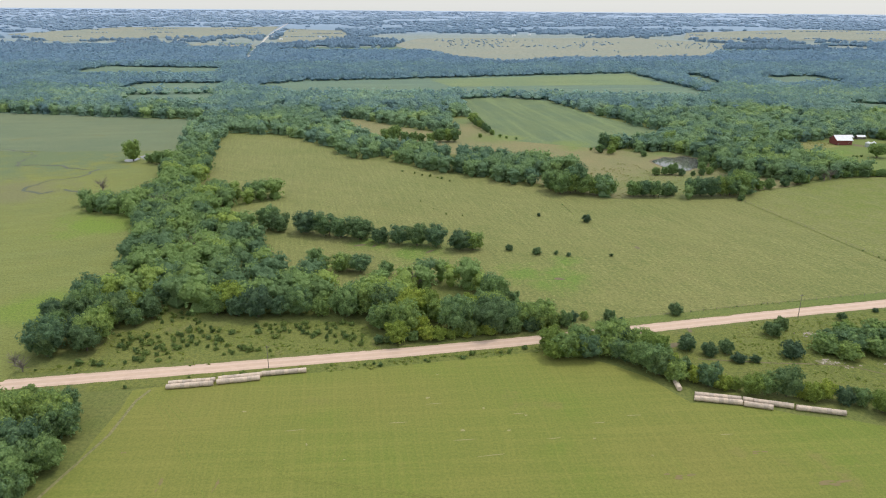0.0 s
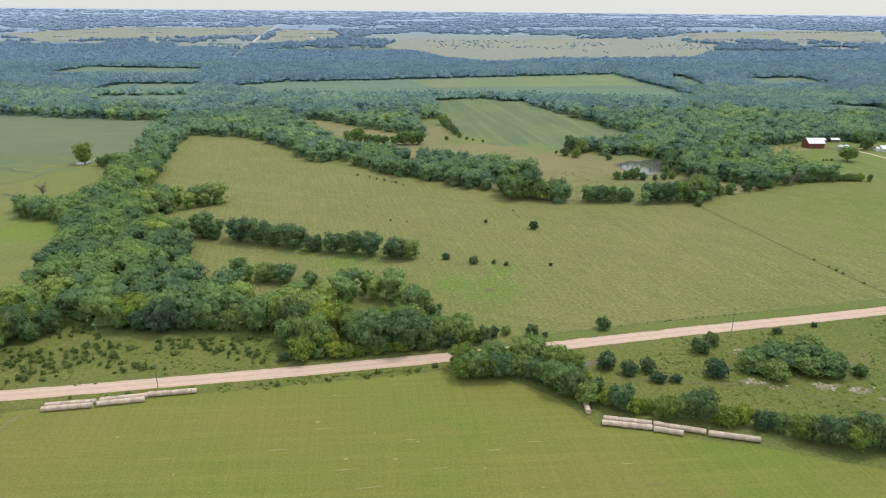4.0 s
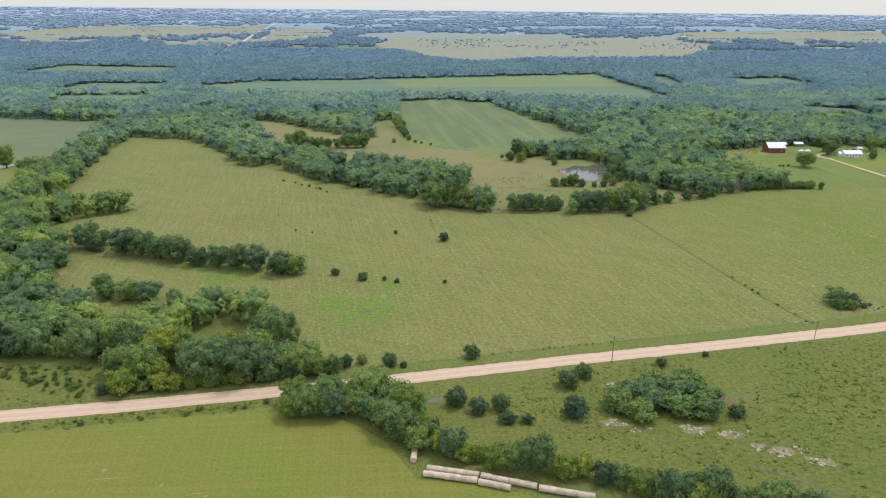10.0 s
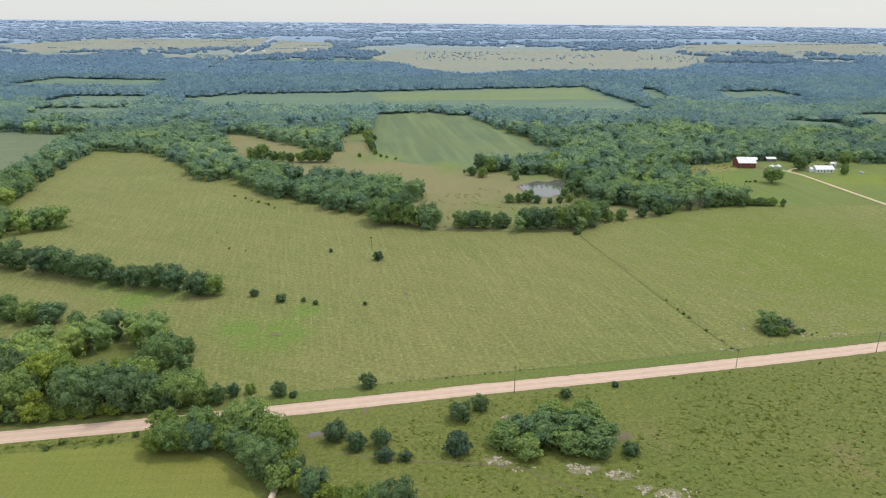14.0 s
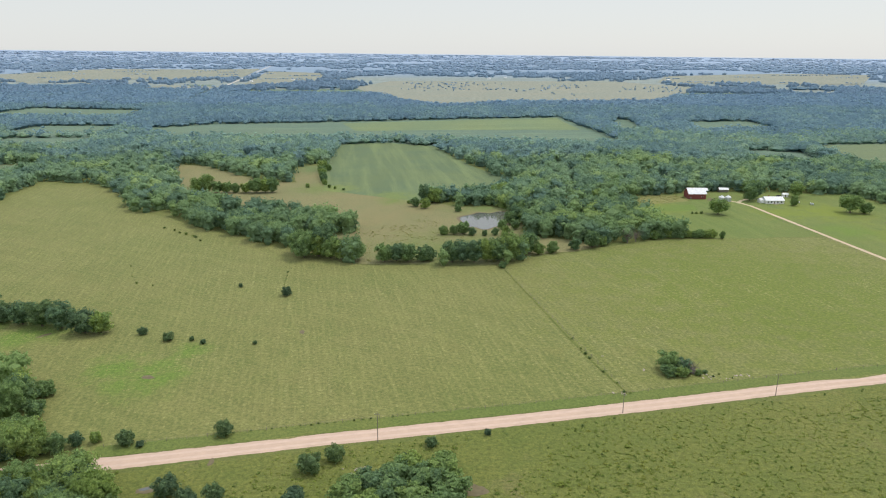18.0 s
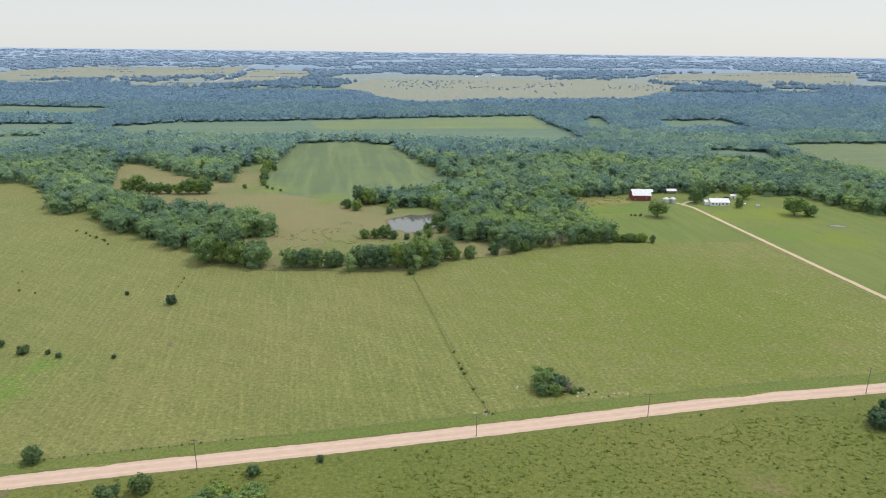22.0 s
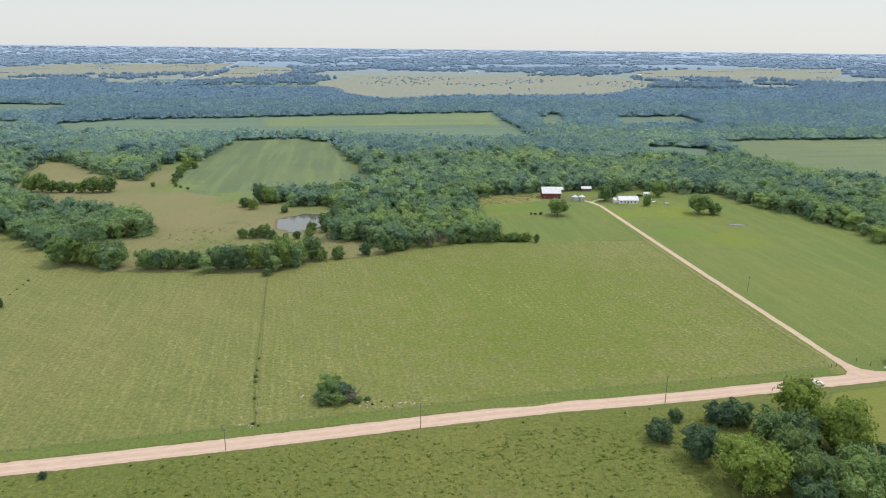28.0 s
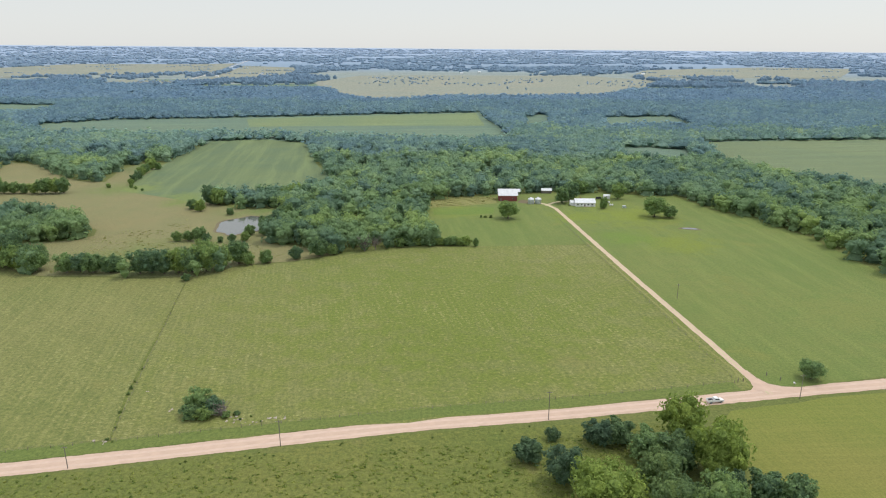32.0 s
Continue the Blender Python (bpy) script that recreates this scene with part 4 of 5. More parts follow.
for x, y, k, z in [(-63, 309, 3, 0.8), (-59, 304, 0, 0.9), (-49, 303, 1, 0.9), (-40, 302, 5, 0.8), (-27, 297, 2, 0.9)]:
    tree(x, y, k, z, "broad green tree at the clearing's edge", "trees of the woods", 0.85)
# tail of the field woods and the strip before the pond
for x, y, k, z in [(93, 452, 3, 1.1), (110, 444, 1, 0.9), (81, 446, 1, 1.0), (89, 449, 0, 1.0), (97, 446, 2, 1.15), (105, 443, 0, 0.9), (112, 440, 5, 0.75), (76, 455, 3, 0.9),
                   (130, 439, 0, 0.9), (137, 440, 1, 0.8), (144, 440, 2, 0.95), (153, 440, 2, 0.85), (156, 443, 4, 0.8),
                   (170, 439, 0, 0.95), (176, 440, 1, 0.9), (183, 439, 3, 0.8), (190, 441, 0, 0.95), (197, 442, 1, 0.9), (204, 444, 3, 0.95),
                   (210, 449, 1, 1.0), (217, 458, 3, 1.0), (223, 456, 2, 0.7), (232, 460, 4, 0.9), (247, 467, 4, 0.8), (259, 473, 2, 1.0), (266, 477, 4, 0.8)]:
    tree(x, y + 2.5, k, z * (1.3 if x < 208 else 1.15), "leafy green tree in the strip before the pond", "trees along the pasture's far edge", 0.95)
# round the pond and below the bean field
for x, y, k, z in [(164, 504, 4, 0.8), (171, 505, 2, 0.75), (177, 506, 2, 1.0), (183, 503, 4, 0.7), (192, 502, 4, 0.5), (199, 503, 4, 0.6), (206, 507, 4, 0.75), (214, 520, 2, 0.8), (221, 535, 0, 0.85), (211, 533, 0, 0.95), (217, 545, 1, 1.0), (220, 556, 3, 1.0), (205, 520, 2, 0.85),
                   (140, 590, 4, 0.95), (148, 583, 2, 0.95), (147, 606, 3, 1.15), (155, 604, 1, 1.1), (161, 608, 4, 0.9), (167, 611, 4, 0.8), (174, 612, 2, 0.75), (178, 614, 4, 0.65), (174, 573, 4, 0.75), (134, 600, 4, 0.4),
                   (191, 613, 2, 0.95), (198, 616, 0, 1.1), (206, 613, 1, 1.05), (211, 618, 3, 1.0), (217, 618, 0, 1.1),
                   (-54, 640, 1, 1.2), (-46, 642, 3, 1.1), (-37, 640, 0, 1.1), (-29, 640, 2, 1.1), (-21, 641, 4, 1.0), (-12, 640, 2, 1.0), (-3, 641, 1, 1.15), (5, 642, 0, 1.1), (11, 643, 3, 1.0), (37, 666, 4, 0.55),
                   (50, 680, 4, 0.7), (46, 694, 2, 0.8), (44, 706, 4, 0.9), (40, 722, 0, 0.9), (37, 736, 2, 0.9), (34, 756, 1, 1.0), (40, 757, 4, 0.9), (57, 666, 4, 0.4), (63, 661, 4, 0.35), (72, 654, 4, 0.3)]:
    tree(x, y, k, z, "leafy green tree standing in dry meadow grass", "trees round the pond", 0.98)
# farm yard, cattle pasture and road side
for x, y, k, z, tall, label in [(374, 569, 5, 1.1, 0.85, "broad spreading oak in the farm pasture"), (479, 577, 5, 1.1, 0.95, "broad spreading oak in the grass near the farmhouse"),
                                (489, 575, 2, 1.15, 0.8, "round green tree beside the spreading oak"), (419, 619, 0, 1.15, 1.0, "light green yard tree beside the drive"),
                                (428, 630, 3, 1.15, 0.95, "tall green yard tree beside the farmhouse"), (448, 602, 4, 0.8, 1.3, "slender green tree in front of the farmhouse"),
                                (466, 636, 3, 1.1, 0.9, "dark green tree behind the farmhouse"), (469, 332, 5, 0.62, 0.8, "small spreading tree beside the gravel road"),
                                (199, 431, 4, 0.62, 0.8, "small round tree at the end of a fence line"), (350, 498, 4, 0.45, 1.4, "slim young tree at the pasture corner"),
                                (-261, 556, 3, 1.25, 0.9, "round green tree beside a small pool"), (-234, 544, 0, 1.35, 0.8, "round green tree beside a small pool"),
                                (-243, 548, 2, 1.0, 0.85, "round green tree beside a small pool")]:
    tree(x, y, k, z, label, "single trees", tall)
for x, y, k, z, tall in [(129, 235, 2, 0.75, 0.75), (135, 241, 4, 0.75, 0.85), (128, 218, 4, 0.95, 0.75), (157, 239, 4, 0.5, 0.85), (164, 249, 4, 0.48, 0.75), (182, 256, 4, 0.3, 0.8),
                         (91, 223, 2, 0.75, 0.85), (98, 219, 4, 0.7, 0.8), (105, 221, 4, 0.7, 0.85), (107, 214, 4, 0.75, 0.6), (113, 214, 4, 0.55, 0.6), (178, 218, 4, 0.62, 0.75),
                         (97, 254, 4, 0.72, 0.85), (68, 248, 4, 0.65, 0.8), (73, 247, 4, 0.35, 0.7), (86, 383, 4, 0.65, 0.85), (35, 333, 4, 0.55, 0.75), (49, 327, 4, 0.65, 0.75),
                         (59, 327, 4, 0.28, 0.9), (65, 324, 4, 0.34, 0.8), (59, 395, 4, 0.3, 0.9), (87, 324, 4, 0.25, 0.8)]:
    tree(x, y, k, z, "small rounded dark green bush in open grass", "bushes in the grass", tall, "bush", "dark")
for x, y, k, z in [(142, 222, 4, 0.85), (147, 227, 2, 0.8), (148, 217, 4, 0.9), (153, 223, 0, 0.75), (155, 231, 2, 0.8), (160, 220, 2, 0.8), (163, 228, 0, 0.8), (168, 233, 4, 0.95), (168, 218, 4, 0.9), (171, 225, 4, 0.9), (158, 236, 4, 0.8)]:
    tree(x, y, k, z * 1.42, "low bushy tree in a thicket on stony ground", "thicket on stony ground", 0.6)
for x, y, k, z, tall in [(254.5, 303.5, 0, 0.85, 0.72), (259, 302.5, 2, 0.85, 0.7), (253.5, 299, 4, 0.9, 0.68), (258, 298.5, 4, 0.8, 0.6), (265, 299.5, 4, 0.35, 0.7), (268, 301, 4, 0.28, 0.7)]:
    tree(x, y, k, z, "broad leafy bush alone in the pasture", "pasture thicket", tall, "bush")
for x, y, k, z, tall, shade in [(409.5, 290.5, 1, 1.22, 0.98, "light"), (383, 288, 2, 1.05, 0.72, "dark"), (390, 288.7, 2, 1.05, 0.74, "dark"), (370.3, 268, 3, 0.98, 0.82, "dark"), (379.5, 255.5, 5, 1.38, 0.78, "light"),
                                (413.5, 272.5, 1, 1.28, 0.95, "light"), (395, 265, 0, 1.3, 0.9, "dark"), (397, 281, 2, 1.3, 0.8, ""), (403.5, 275, 0, 1.15, 0.9, "dark"), (401.5, 259.5, 2, 1.05, 0.9, "dark"),
                                (412.5, 261.5, 4, 1.3, 0.9, "dark"), (423, 262.5, 2, 1.1, 0.85, ""), (429, 258, 4, 1.35, 0.85, ""), (394, 253, 0, 1.35, 0.9, "dark"), (408, 254, 1, 1.1, 0.9, ""),
                                (369.7, 289.6, 4, 0.62, 0.8, "dark"), (361.3, 278.8, 4, 1.05, 0.72, "dark"), (402, 246, 0, 1.2, 0.9, ""), (390, 244, 2, 1.2, 0.9, "dark"), (418, 249, 4, 1.3, 0.9, "")]:
    tree(x, y, k, z, {"light": "large yellow-green tree in the grove south of the road", "dark": "dense dark green tree in the grove south of the road"}.get(shade, "leafy green tree in the grove south of the road"),
         "grove south of the road", tall, "tree", shade)
for x, y in fill(SCRUB, 4.0, 31):
    if noise.noise((x * 0.06, y * 0.09, 2)) > -0.12 and y > road_y(x) + 8:
        shrub(x, y, RND.uniform(0.45, 1.1))
for x, y, z in [(225, 317, 0.7), (224, 322, 0.5), (226, 313, 0.45), (229, 301, 0.4), (222, 332, 0.35), (232, 292, 0.35), (355, 571, 0.9), (358, 571, 0.8), (362, 571, 0.9)]:
    shrub(x, y, z, "small dark bush along the pasture fence", "fence line bushes")
for x, y, z in [(78, 420, 0.5), (79, 414, 0.4), (80, 407, 0.4), (81, 400, 0.3), (-32, 516, 0.6), (-22, 509, 0.8), (-16, 503, 0.6), (-10, 499, 0.9), (-4, 495, 0.5), (-1, 492, 0.7), (5, 484, 0.6), (-15, 429, 0.4), (2, 399, 0.6), (12, 396, 0.4), (-6, 411, 0.3)]:
    shrub(x, y, z, "small dark weed clump in the mown pasture", "pasture weeds")
for x in range(-30, 60, 5):
    shrub(x + RND.uniform(-6, 6), road_y(x) - 6.5 - RND.uniform(0, 2), RND.uniform(0.3, 0.9), "low green weeds and brush along the road bank", "road bank brush")
for x, y, z in [(-70, 205, 0.8), (-76, 203, 0.7), (-88, 203, 0.5), (-107, 196, 0.6)]:
    shrub(x, y, z, "small green sapling beside stacked hay bales", "road bank brush")

for x, y, k, z in [(432, 654, 1, 1.1), (440, 656, 3, 1.1), (304, 496, 4, 0.9), (309, 499, 4, 0.95), (314, 500, 4, 0.85), (319, 501, 4, 0.9), (324, 500, 4, 0.8), (328, 501, 4, 0.85), (332, 500, 4, 0.8), (336, 501, 4, 0.85), (340, 500, 4, 0.75), (344, 501, 4, 0.8)]:
    tree(x, y, k, z, "low bushy tree in the hedge at the yard's corner", "hedge at the yard corner", 0.8)

for x in range(96, 170, 3):
    shrub(x + RND.uniform(-1, 1), road_y(x) + 10 + RND.uniform(-0.4, 0.4), RND.uniform(0.12, 0.3), "low dark weeds along the road ditch", "road ditch weeds")
for i in range(30):
    x = RND.uniform(185, 365)
    shrub(x, road_y(x) - 5.5 - RND.uniform(0, 3.5), RND.uniform(0.12, 0.34), "low dark weeds beside the gravel road", "road ditch weeds")
for x, y in [(264, 299), (267, 301), (270, 298), (273, 300), (277, 297), (252, 297), (233, 285), (235, 284)]:
    shrub(x, y, RND.uniform(0.25, 0.45), "low brush around cut logs in the pasture", "pasture brush")
for i in range(40):
    x = RND.uniform(200, 400)
    shrub(x, RND.uniform(200, road_y(x) - 14), RND.uniform(0.12, 0.32), "small dark weed clump in rough pasture", "rough pasture weeds")

# a dead grey tree at the wood's edge
for x, y, grown in ((-148, 207, 1.1), (-153, 211, 1.0), (-126, 318, 2.3), (-121, 322, 2.2), (-175, 400, 2.3), (-13, 279, 2.0), (-64, 358, 1.6), (-238, 454, 1.9), (284, 486, 1.7), (290, 489, 1.6)):
    rnd = random.Random(int(x * x))
    bm = tube((0, 0, -0.2), (0.1, 0, 3.2), 0.22, 0.14)
    for i in range(46):
        a, r = rnd.uniform(0, 6.28), rnd.uniform(1.2, 3.6)
        z0 = rnd.uniform(0.9, 3.1)
        tube((0.05, 0, z0), (r * math.cos(a), r * math.sin(a), z0 + rnd.uniform(0.8, 3.4)), 0.07, 0.03, 4, bm)
    root = tagged(new("dead_tree"), "bare grey dead tree at the edge of the woods", "tree", "dead trees")
    root.matrix_world = Matrix.LocRotScale((x, y, 0), None, (grown * 0.9, grown * 0.9, grown))
    part("deadwood", bm, M_DEAD, root)

# dead boughs beside the lone pasture thicket
rnd = random.Random(9)
bm = bmesh.new()
for i in range(60):
    a, r = rnd.uniform(0, 6.28), rnd.uniform(0.8, 3.0)
    z0 = rnd.uniform(0.0, 1.6)
    tube((rnd.uniform(-1.5, 1.5), rnd.uniform(-1.0, 1.0), z0), (r * math.cos(a), r * math.sin(a), z0 + rnd.uniform(0.2, 2.6)), 0.08, 0.03, 4, bm)
root = tagged(new("dead_bush"), "bare grey dead boughs beside a leafy pasture bush", "bush", "pasture thicket")
root.matrix_world = Matrix.LocRotScale((262, 301, 0), None, (1.45, 1.45, 1.6))
part("deadwood", bm, M_DEAD, root)

M_STRAW = plain("dry_straw", (0.30, 0.265, 0.13), (0.22, 0.21, 0.08), 1.2, 0.95)

# ---- ponds, bare ground and stones ----


def blob(name, x, y, rx, ry, turn, mat, z, label, category, seed, n=36, kind="structure"):
    """A flat patch with a wavering edge."""
    rnd = random.Random(seed)
    ph = [rnd.uniform(0, 6.28) for _ in range(4)]
    pts = []
    for i in range(n):
        a = 6.2832 * i / n
        k = 1 + 0.13 * math.sin(2 * a + ph[0]) + 0.10 * math.sin(3 * a + ph[1]) + 0.06 * math.sin(7 * a + ph[2]) + rnd.uniform(-0.03, 0.03)
        px, py = rx * k * math.cos(a), ry * k * math.sin(a)
        c, s = math.cos(turn), math.sin(turn)
        pts.append((x + px * c - py * s, y + px * s + py * c, z))
    bm = bmesh.new()
    bm.faces.new([bm.verts.new(p) for p in pts])
    bmesh.ops.triangulate(bm, faces=bm.faces[:])
    return tagged(part(name, bm, mat), label, category, kind=kind)


blob("bank", 196, 547, 19, 31, -0.25, M_EARTH, 0.12, "muddy brown bank of the pond", "bank", 1)
blob("water", 196, 547, 17, 29, -0.25, M_WATER, 0.16, "still grey pond water reflecting the sky", "pond", 1)
for k, (x, y, rx, ry) in enumerate([(-264, 559, 6, 7), (-254, 571, 8, 9), (-233, 559, 6, 6)]):
    blob("water", x, y, rx, ry, 0.3, M_WATER, 0.14, "small pale pool of water in the crop field", "pond", 2 + 40 * k)
blob("bank", 494, 544.5, 6.5, 3.6, -0.2, M_EARTH, 0.12, "muddy rim of a tiny pond in the grass", "bank", 3)
blob("water", 494, 544.5, 4.8, 2.4, -0.2, M_WATER, 0.16, "tiny grey farm pond in the grass", "pond", 3)
blob("bank", 86, 226, 4.2, 1.8, 0.4, M_EARTH, 0.11, "brown muddy creek bank under the hedgerow trees", "bank", 4)
blob("water", 84.5, 226, 2.0, 0.8, 0.4, M_WATER, 0.13, "small dark creek pool under the hedgerow trees", "pond", 4)
for i, (x, y, rx, ry) in enumerate([(55, 293, 2.6, 1.4), (176, 227, 4.2, 3.0), (-45, 341, 3.2, 1.3), (-7, 331, 3.0, 1.0), (-37, 340, 2.2, 1.0), (98, 239, 2.0, 0.8), (390, 623, 6, 5), (104, 337, 2, 1.2)]):
    blob("bare_earth", x, y, rx, ry, 0.3 * i, M_EARTH, 0.11, "patch of bare reddish-brown earth", "earth", 10 + i)
for i, (x, y, rx, ry) in enumerate([(-63, 182, 1.2, 0.6), (20, 172, 1.2, 0.6), (-5, 190, 1.3, 0.8), (6, 172, 1.3, 0.9), (45, 168, 0.9, 0.5), (13, 184, 0.8, 0.8),
                                    (-2, 205, 0.8, 0.5), (26, 180, 1.0, 0.5), (-40, 165, 0.5, 0.9), (-28, 158, 0.5, 0.4), (60, 160, 0.7, 0.4)]):
    blob("straw_patch", x, y, rx * 0.55, ry * 0.6, 0.1 * (i % 5), M_STRAW, 0.10, "pale patch of dry straw in the mown hay", "straw", 30 + i)
for i, (x, y, w) in enumerate([(6.5, 167.3, 7), (-3, 186.5, 5), (24, 181, 4), (48, 176, 5), (-14, 176, 6), (33, 168, 4), (60, 180, 5), (14, 160, 8), (85, 170, 4), (-45, 172, 5)]):
    blob("straw_line", x, y, w * 0.5, 0.16, 0.12 + 0.05 * math.sin(i * 3), M_STRAW, 0.095, "thin pale line of straw left in the mown hay", "straw", 50 + i)
M_BROWN = plain("worn_turf", (0.205, 0.15, 0.07), (0.16, 0.15, 0.05), 0.9, 0.95)
for i, (x, y, rx, ry, turn) in enumerate([(63.6, 151.5, 4.2, 1.1, 0.15), (105.6, 148, 5, 1.2, 0.2), (92, 161.5, 2.5, 0.7, 0.1), (-76, 147, 0.7, 2.6, -0.1), (-61, 147.5, 0.6, 2.2, -0.1), (-92, 161, 1.0, 0.6, 0)]):
    for k in range(5):
        blob("worn_patch", x + RND.gauss(0, rx * 0.5), y + RND.gauss(0, ry * 0.6), rx * RND.uniform(0.2, 0.5), ry * RND.uniform(0.2, 0.5), turn, M_BROWN, 0.10 + 0.003 * k, "thin brown worn patch in the mown field", "earth", 700 + 10 * i + k, 14)
ribbon("creek", [(93, 216), (118, 213), (138, 212), (147, 210), (156, 204), (164, 199), (171, 194), (181, 189), (196, 180), (215, 172)], 0.6, M_EARTH, 0.10, "narrow muddy creek bed through rough pasture", "creek")
ribbon("creek_water", [(171, 194), (176, 191.5), (181, 189)], 0.4, M_WATER, 0.14, "thin dark trickle of creek water", "creek")
wander = random.Random(77)
for line in [[(-402, 602), (-379, 596), (-356, 577), (-356, 558), (-351, 538), (-312, 538), (-301, 530), (-286, 524), (-277, 528)],
             [(-277, 528), (-274, 508), (-281, 492), (-293, 486), (-299, 473), (-295, 458), (-278, 449), (-269, 458), (-257, 454), (-234, 439)]]:
    bends = []
    for (x0, y0), (x1, y1) in zip(line, line[1:]):
        n = max(2, int(math.hypot(x1 - x0, y1 - y0) / 5))
        bends += [(x0 + (x1 - x0) * k / n + wander.gauss(0, 1.3), y0 + (y1 - y0) * k / n + wander.gauss(0, 1.6)) for k in range(n)]
    k = 0
    while k < len(bends) - 3:
        n = wander.randint(3, 8)
        ribbon("creek", bends[k:k + n + 1], wander.uniform(1.0, 3.2), M_MUD, 0.12, "winding dark wet channel in the meadow", "creek")
        k += n + (wander.random() < 0.4)
ribbon("fence_track", [(200, 427), (225, 315), (234, 284)], 0.9, M_ROUGH, 0.12, "narrow dark line of tall grass along a fence", "track")
for k, line in enumerate([[(-96, 192), (-80, 170), (-62, 140), (-50, 100)], [(-94, 193), (-72, 168), (-40, 150), (20, 138)], [(-24, 190), (-30, 165), (-34, 120)]]):
    for off in (-0.9, 0.9):
        ribbon("wheel_mark", [(x + off, y + 0.3 * off) for x, y in line], 0.35, M_FAINT, 0.085 + 0.004 * k, "faint pale wheel mark across the mown hay", "track")
ribbon("field_track", [(-98, 195), (-100, 188), (-100, 170), (-104, 150), (-110, 120)], 1.0, M_TAN, 0.11, "faint pale wheel track at the hay field edge", "track")
# greener verges along the road
ribbon("verge", [(x, road_y(x) + 7.2) for x in range(60, 450, 10)], 6.5, M_VERGE, 0.07, "bright green grass verge beside the gravel road", "verge")
ribbon("verge", [(x, road_y(x) - 6.6) for x in range(-120, 60, 10)], 6.0, M_ROUGH, 0.07, "weedy green bank beside the gravel road", "verge")
for side in (-1.6, 1.6):
    ribbon("wheel_track", [(x, road_y(x) + side) for x in range(-300, 800, 12)], 1.2, M_RUT, 0.046, "paler worn wheel track in the gravel", "track")
    ribbon("wheel_track", [(x + side * 0.55, y) for x, y in DRIVE[:-2]], 0.8, M_ROAD, 0.086, "worn wheel track on the farm drive", "track")

STONE = Soup(61)
STONE.lump(ICO1, (0, 0, 0), (1, 1, 1), 0.2)
stone_me = STONE.mesh("stone", M_ROCK)
for i, (x, y, rx, ry, turn) in enumerate([(139, 213.5, 4, 1.2, -0.2), (163, 210.5, 4.5, 1.8, 0.1), (173, 208, 3.0, 2.4, 0.4), (184, 200.5, 4, 2.2, -0.2), (178, 203, 2.5, 1.2, 0.1), (144, 236, 2.5, 1.2, -0.4), (193, 196, 4, 1.6, -0.3)]):
    blob("stony_patch", x, y, rx, ry, turn, M_GRIT, 0.10, "thin stony soil with pale rubble", "earth", 90 + i)
for x, y, n in [(139, 213.5, 24), (147, 211, 8), (161, 211.5, 20), (164, 210, 18), (172.5, 208.5, 26), (178, 202, 12), (184, 200, 28), (188, 202, 8), (193, 196, 14), (150, 226, 4), (144, 236, 12), (268, 299, 6), (276, 296, 5), (282, 299, 9), (270, 298.5, 6), (247, 303, 2), (234, 315, 2), (233, 284, 4), (379, 254, 3)]:
    for k in range(n):
        ob = new("stone", stone_me)
        r = RND.uniform(0.12, 0.46)
        ob.matrix_world = Matrix.LocRotScale((x + RND.gauss(0, 1.9), y + RND.gauss(0, 1.0), 0.08), Euler((0, 0, RND.uniform(0, 6))), (r * 1.6, r, 0.2))
        tagged(ob, "flat pale limestone lying in rough grass", "stone", "stones by the creek")

# ---- tufts of weeds in the rough pasture ----


def tufts(name, poly, step, seed, low, high, mat, label, density=-0.1, scale=0.07):
    s = Soup(seed)
    for x, y in fill(poly, step, seed):
        x, y = x + s.rng.normal(0, 0.7 * step), y + s.rng.normal(0, 0.7 * step)
        if noise.noise((x * scale, y * scale, seed)) > density and y < road_y(x) + 900:
            r = s.rng.uniform(low, high) * (1.5 if s.rng.random() < 0.12 else 1.0)
            s.place(CLUMPS[s.rng.integers(0, len(CLUMPS))], (x, y, r * 0.2), (r * s.rng.uniform(0.9, 1.6), r, r * 0.62), s.rng.random())
    return tagged(new(name, s.mesh(name, mat, 0.9)), label, "weeds", kind="stuff")


CLUMPS = []
for i in range(6):
    c = Soup(300 + i)
    c.lump(OCTA, (0, 0, 0), (0.8, 0.8, 0.8), 0.2)
    c.spray((0, 0, 0), (0.9, 0.9, 0.9), 10, 0.42)
    CLUMPS.append(c.gathered())
M_WEED = leaves("weed_leaves", (0.15, 0.21, 0.05), (0.215, 0.265, 0.06), (0.3, 0.315, 0.08), True, 2.0)
M_PALEWEED = leaves("dry_tufts", (0.25, 0.28, 0.095), (0.3, 0.3, 0.12), (0.36, 0.33, 0.16), True, 2.0)
tufts("weeds", [(90, 234), (130, 245), (247, 270), (415, 299), (412, 170), (200, 170), (176, 186), (120, 205)], 1.8, 71, 0.14, 0.48, M_WEED, "scattered green weed tufts in rough pasture", -0.12, 0.025)
tufts("tall_weeds", [(180, 245), (247, 258), (360, 280), (360, 170), (200, 170)], 3.4, 76, 0.35, 0.85, M_WEED, "dark green patches of taller weeds in rough pasture", 0.12, 0.03)
tufts("bank_weeds", [(-60, 204), (-10, 213), (34, 221), (62, 222), (74, 233), (60, 230.5), (34, 225), (-9, 217), (-60, 207.5)], 1.25, 72, 0.2, 0.75, M_WEED, "lush uneven weeds on the road bank", -0.05, 0.12)
tufts("scrub_weeds", SCRUB, 2.4, 73, 0.2, 0.6, M_WEED, "green weed tufts between the shrubs", -0.1)
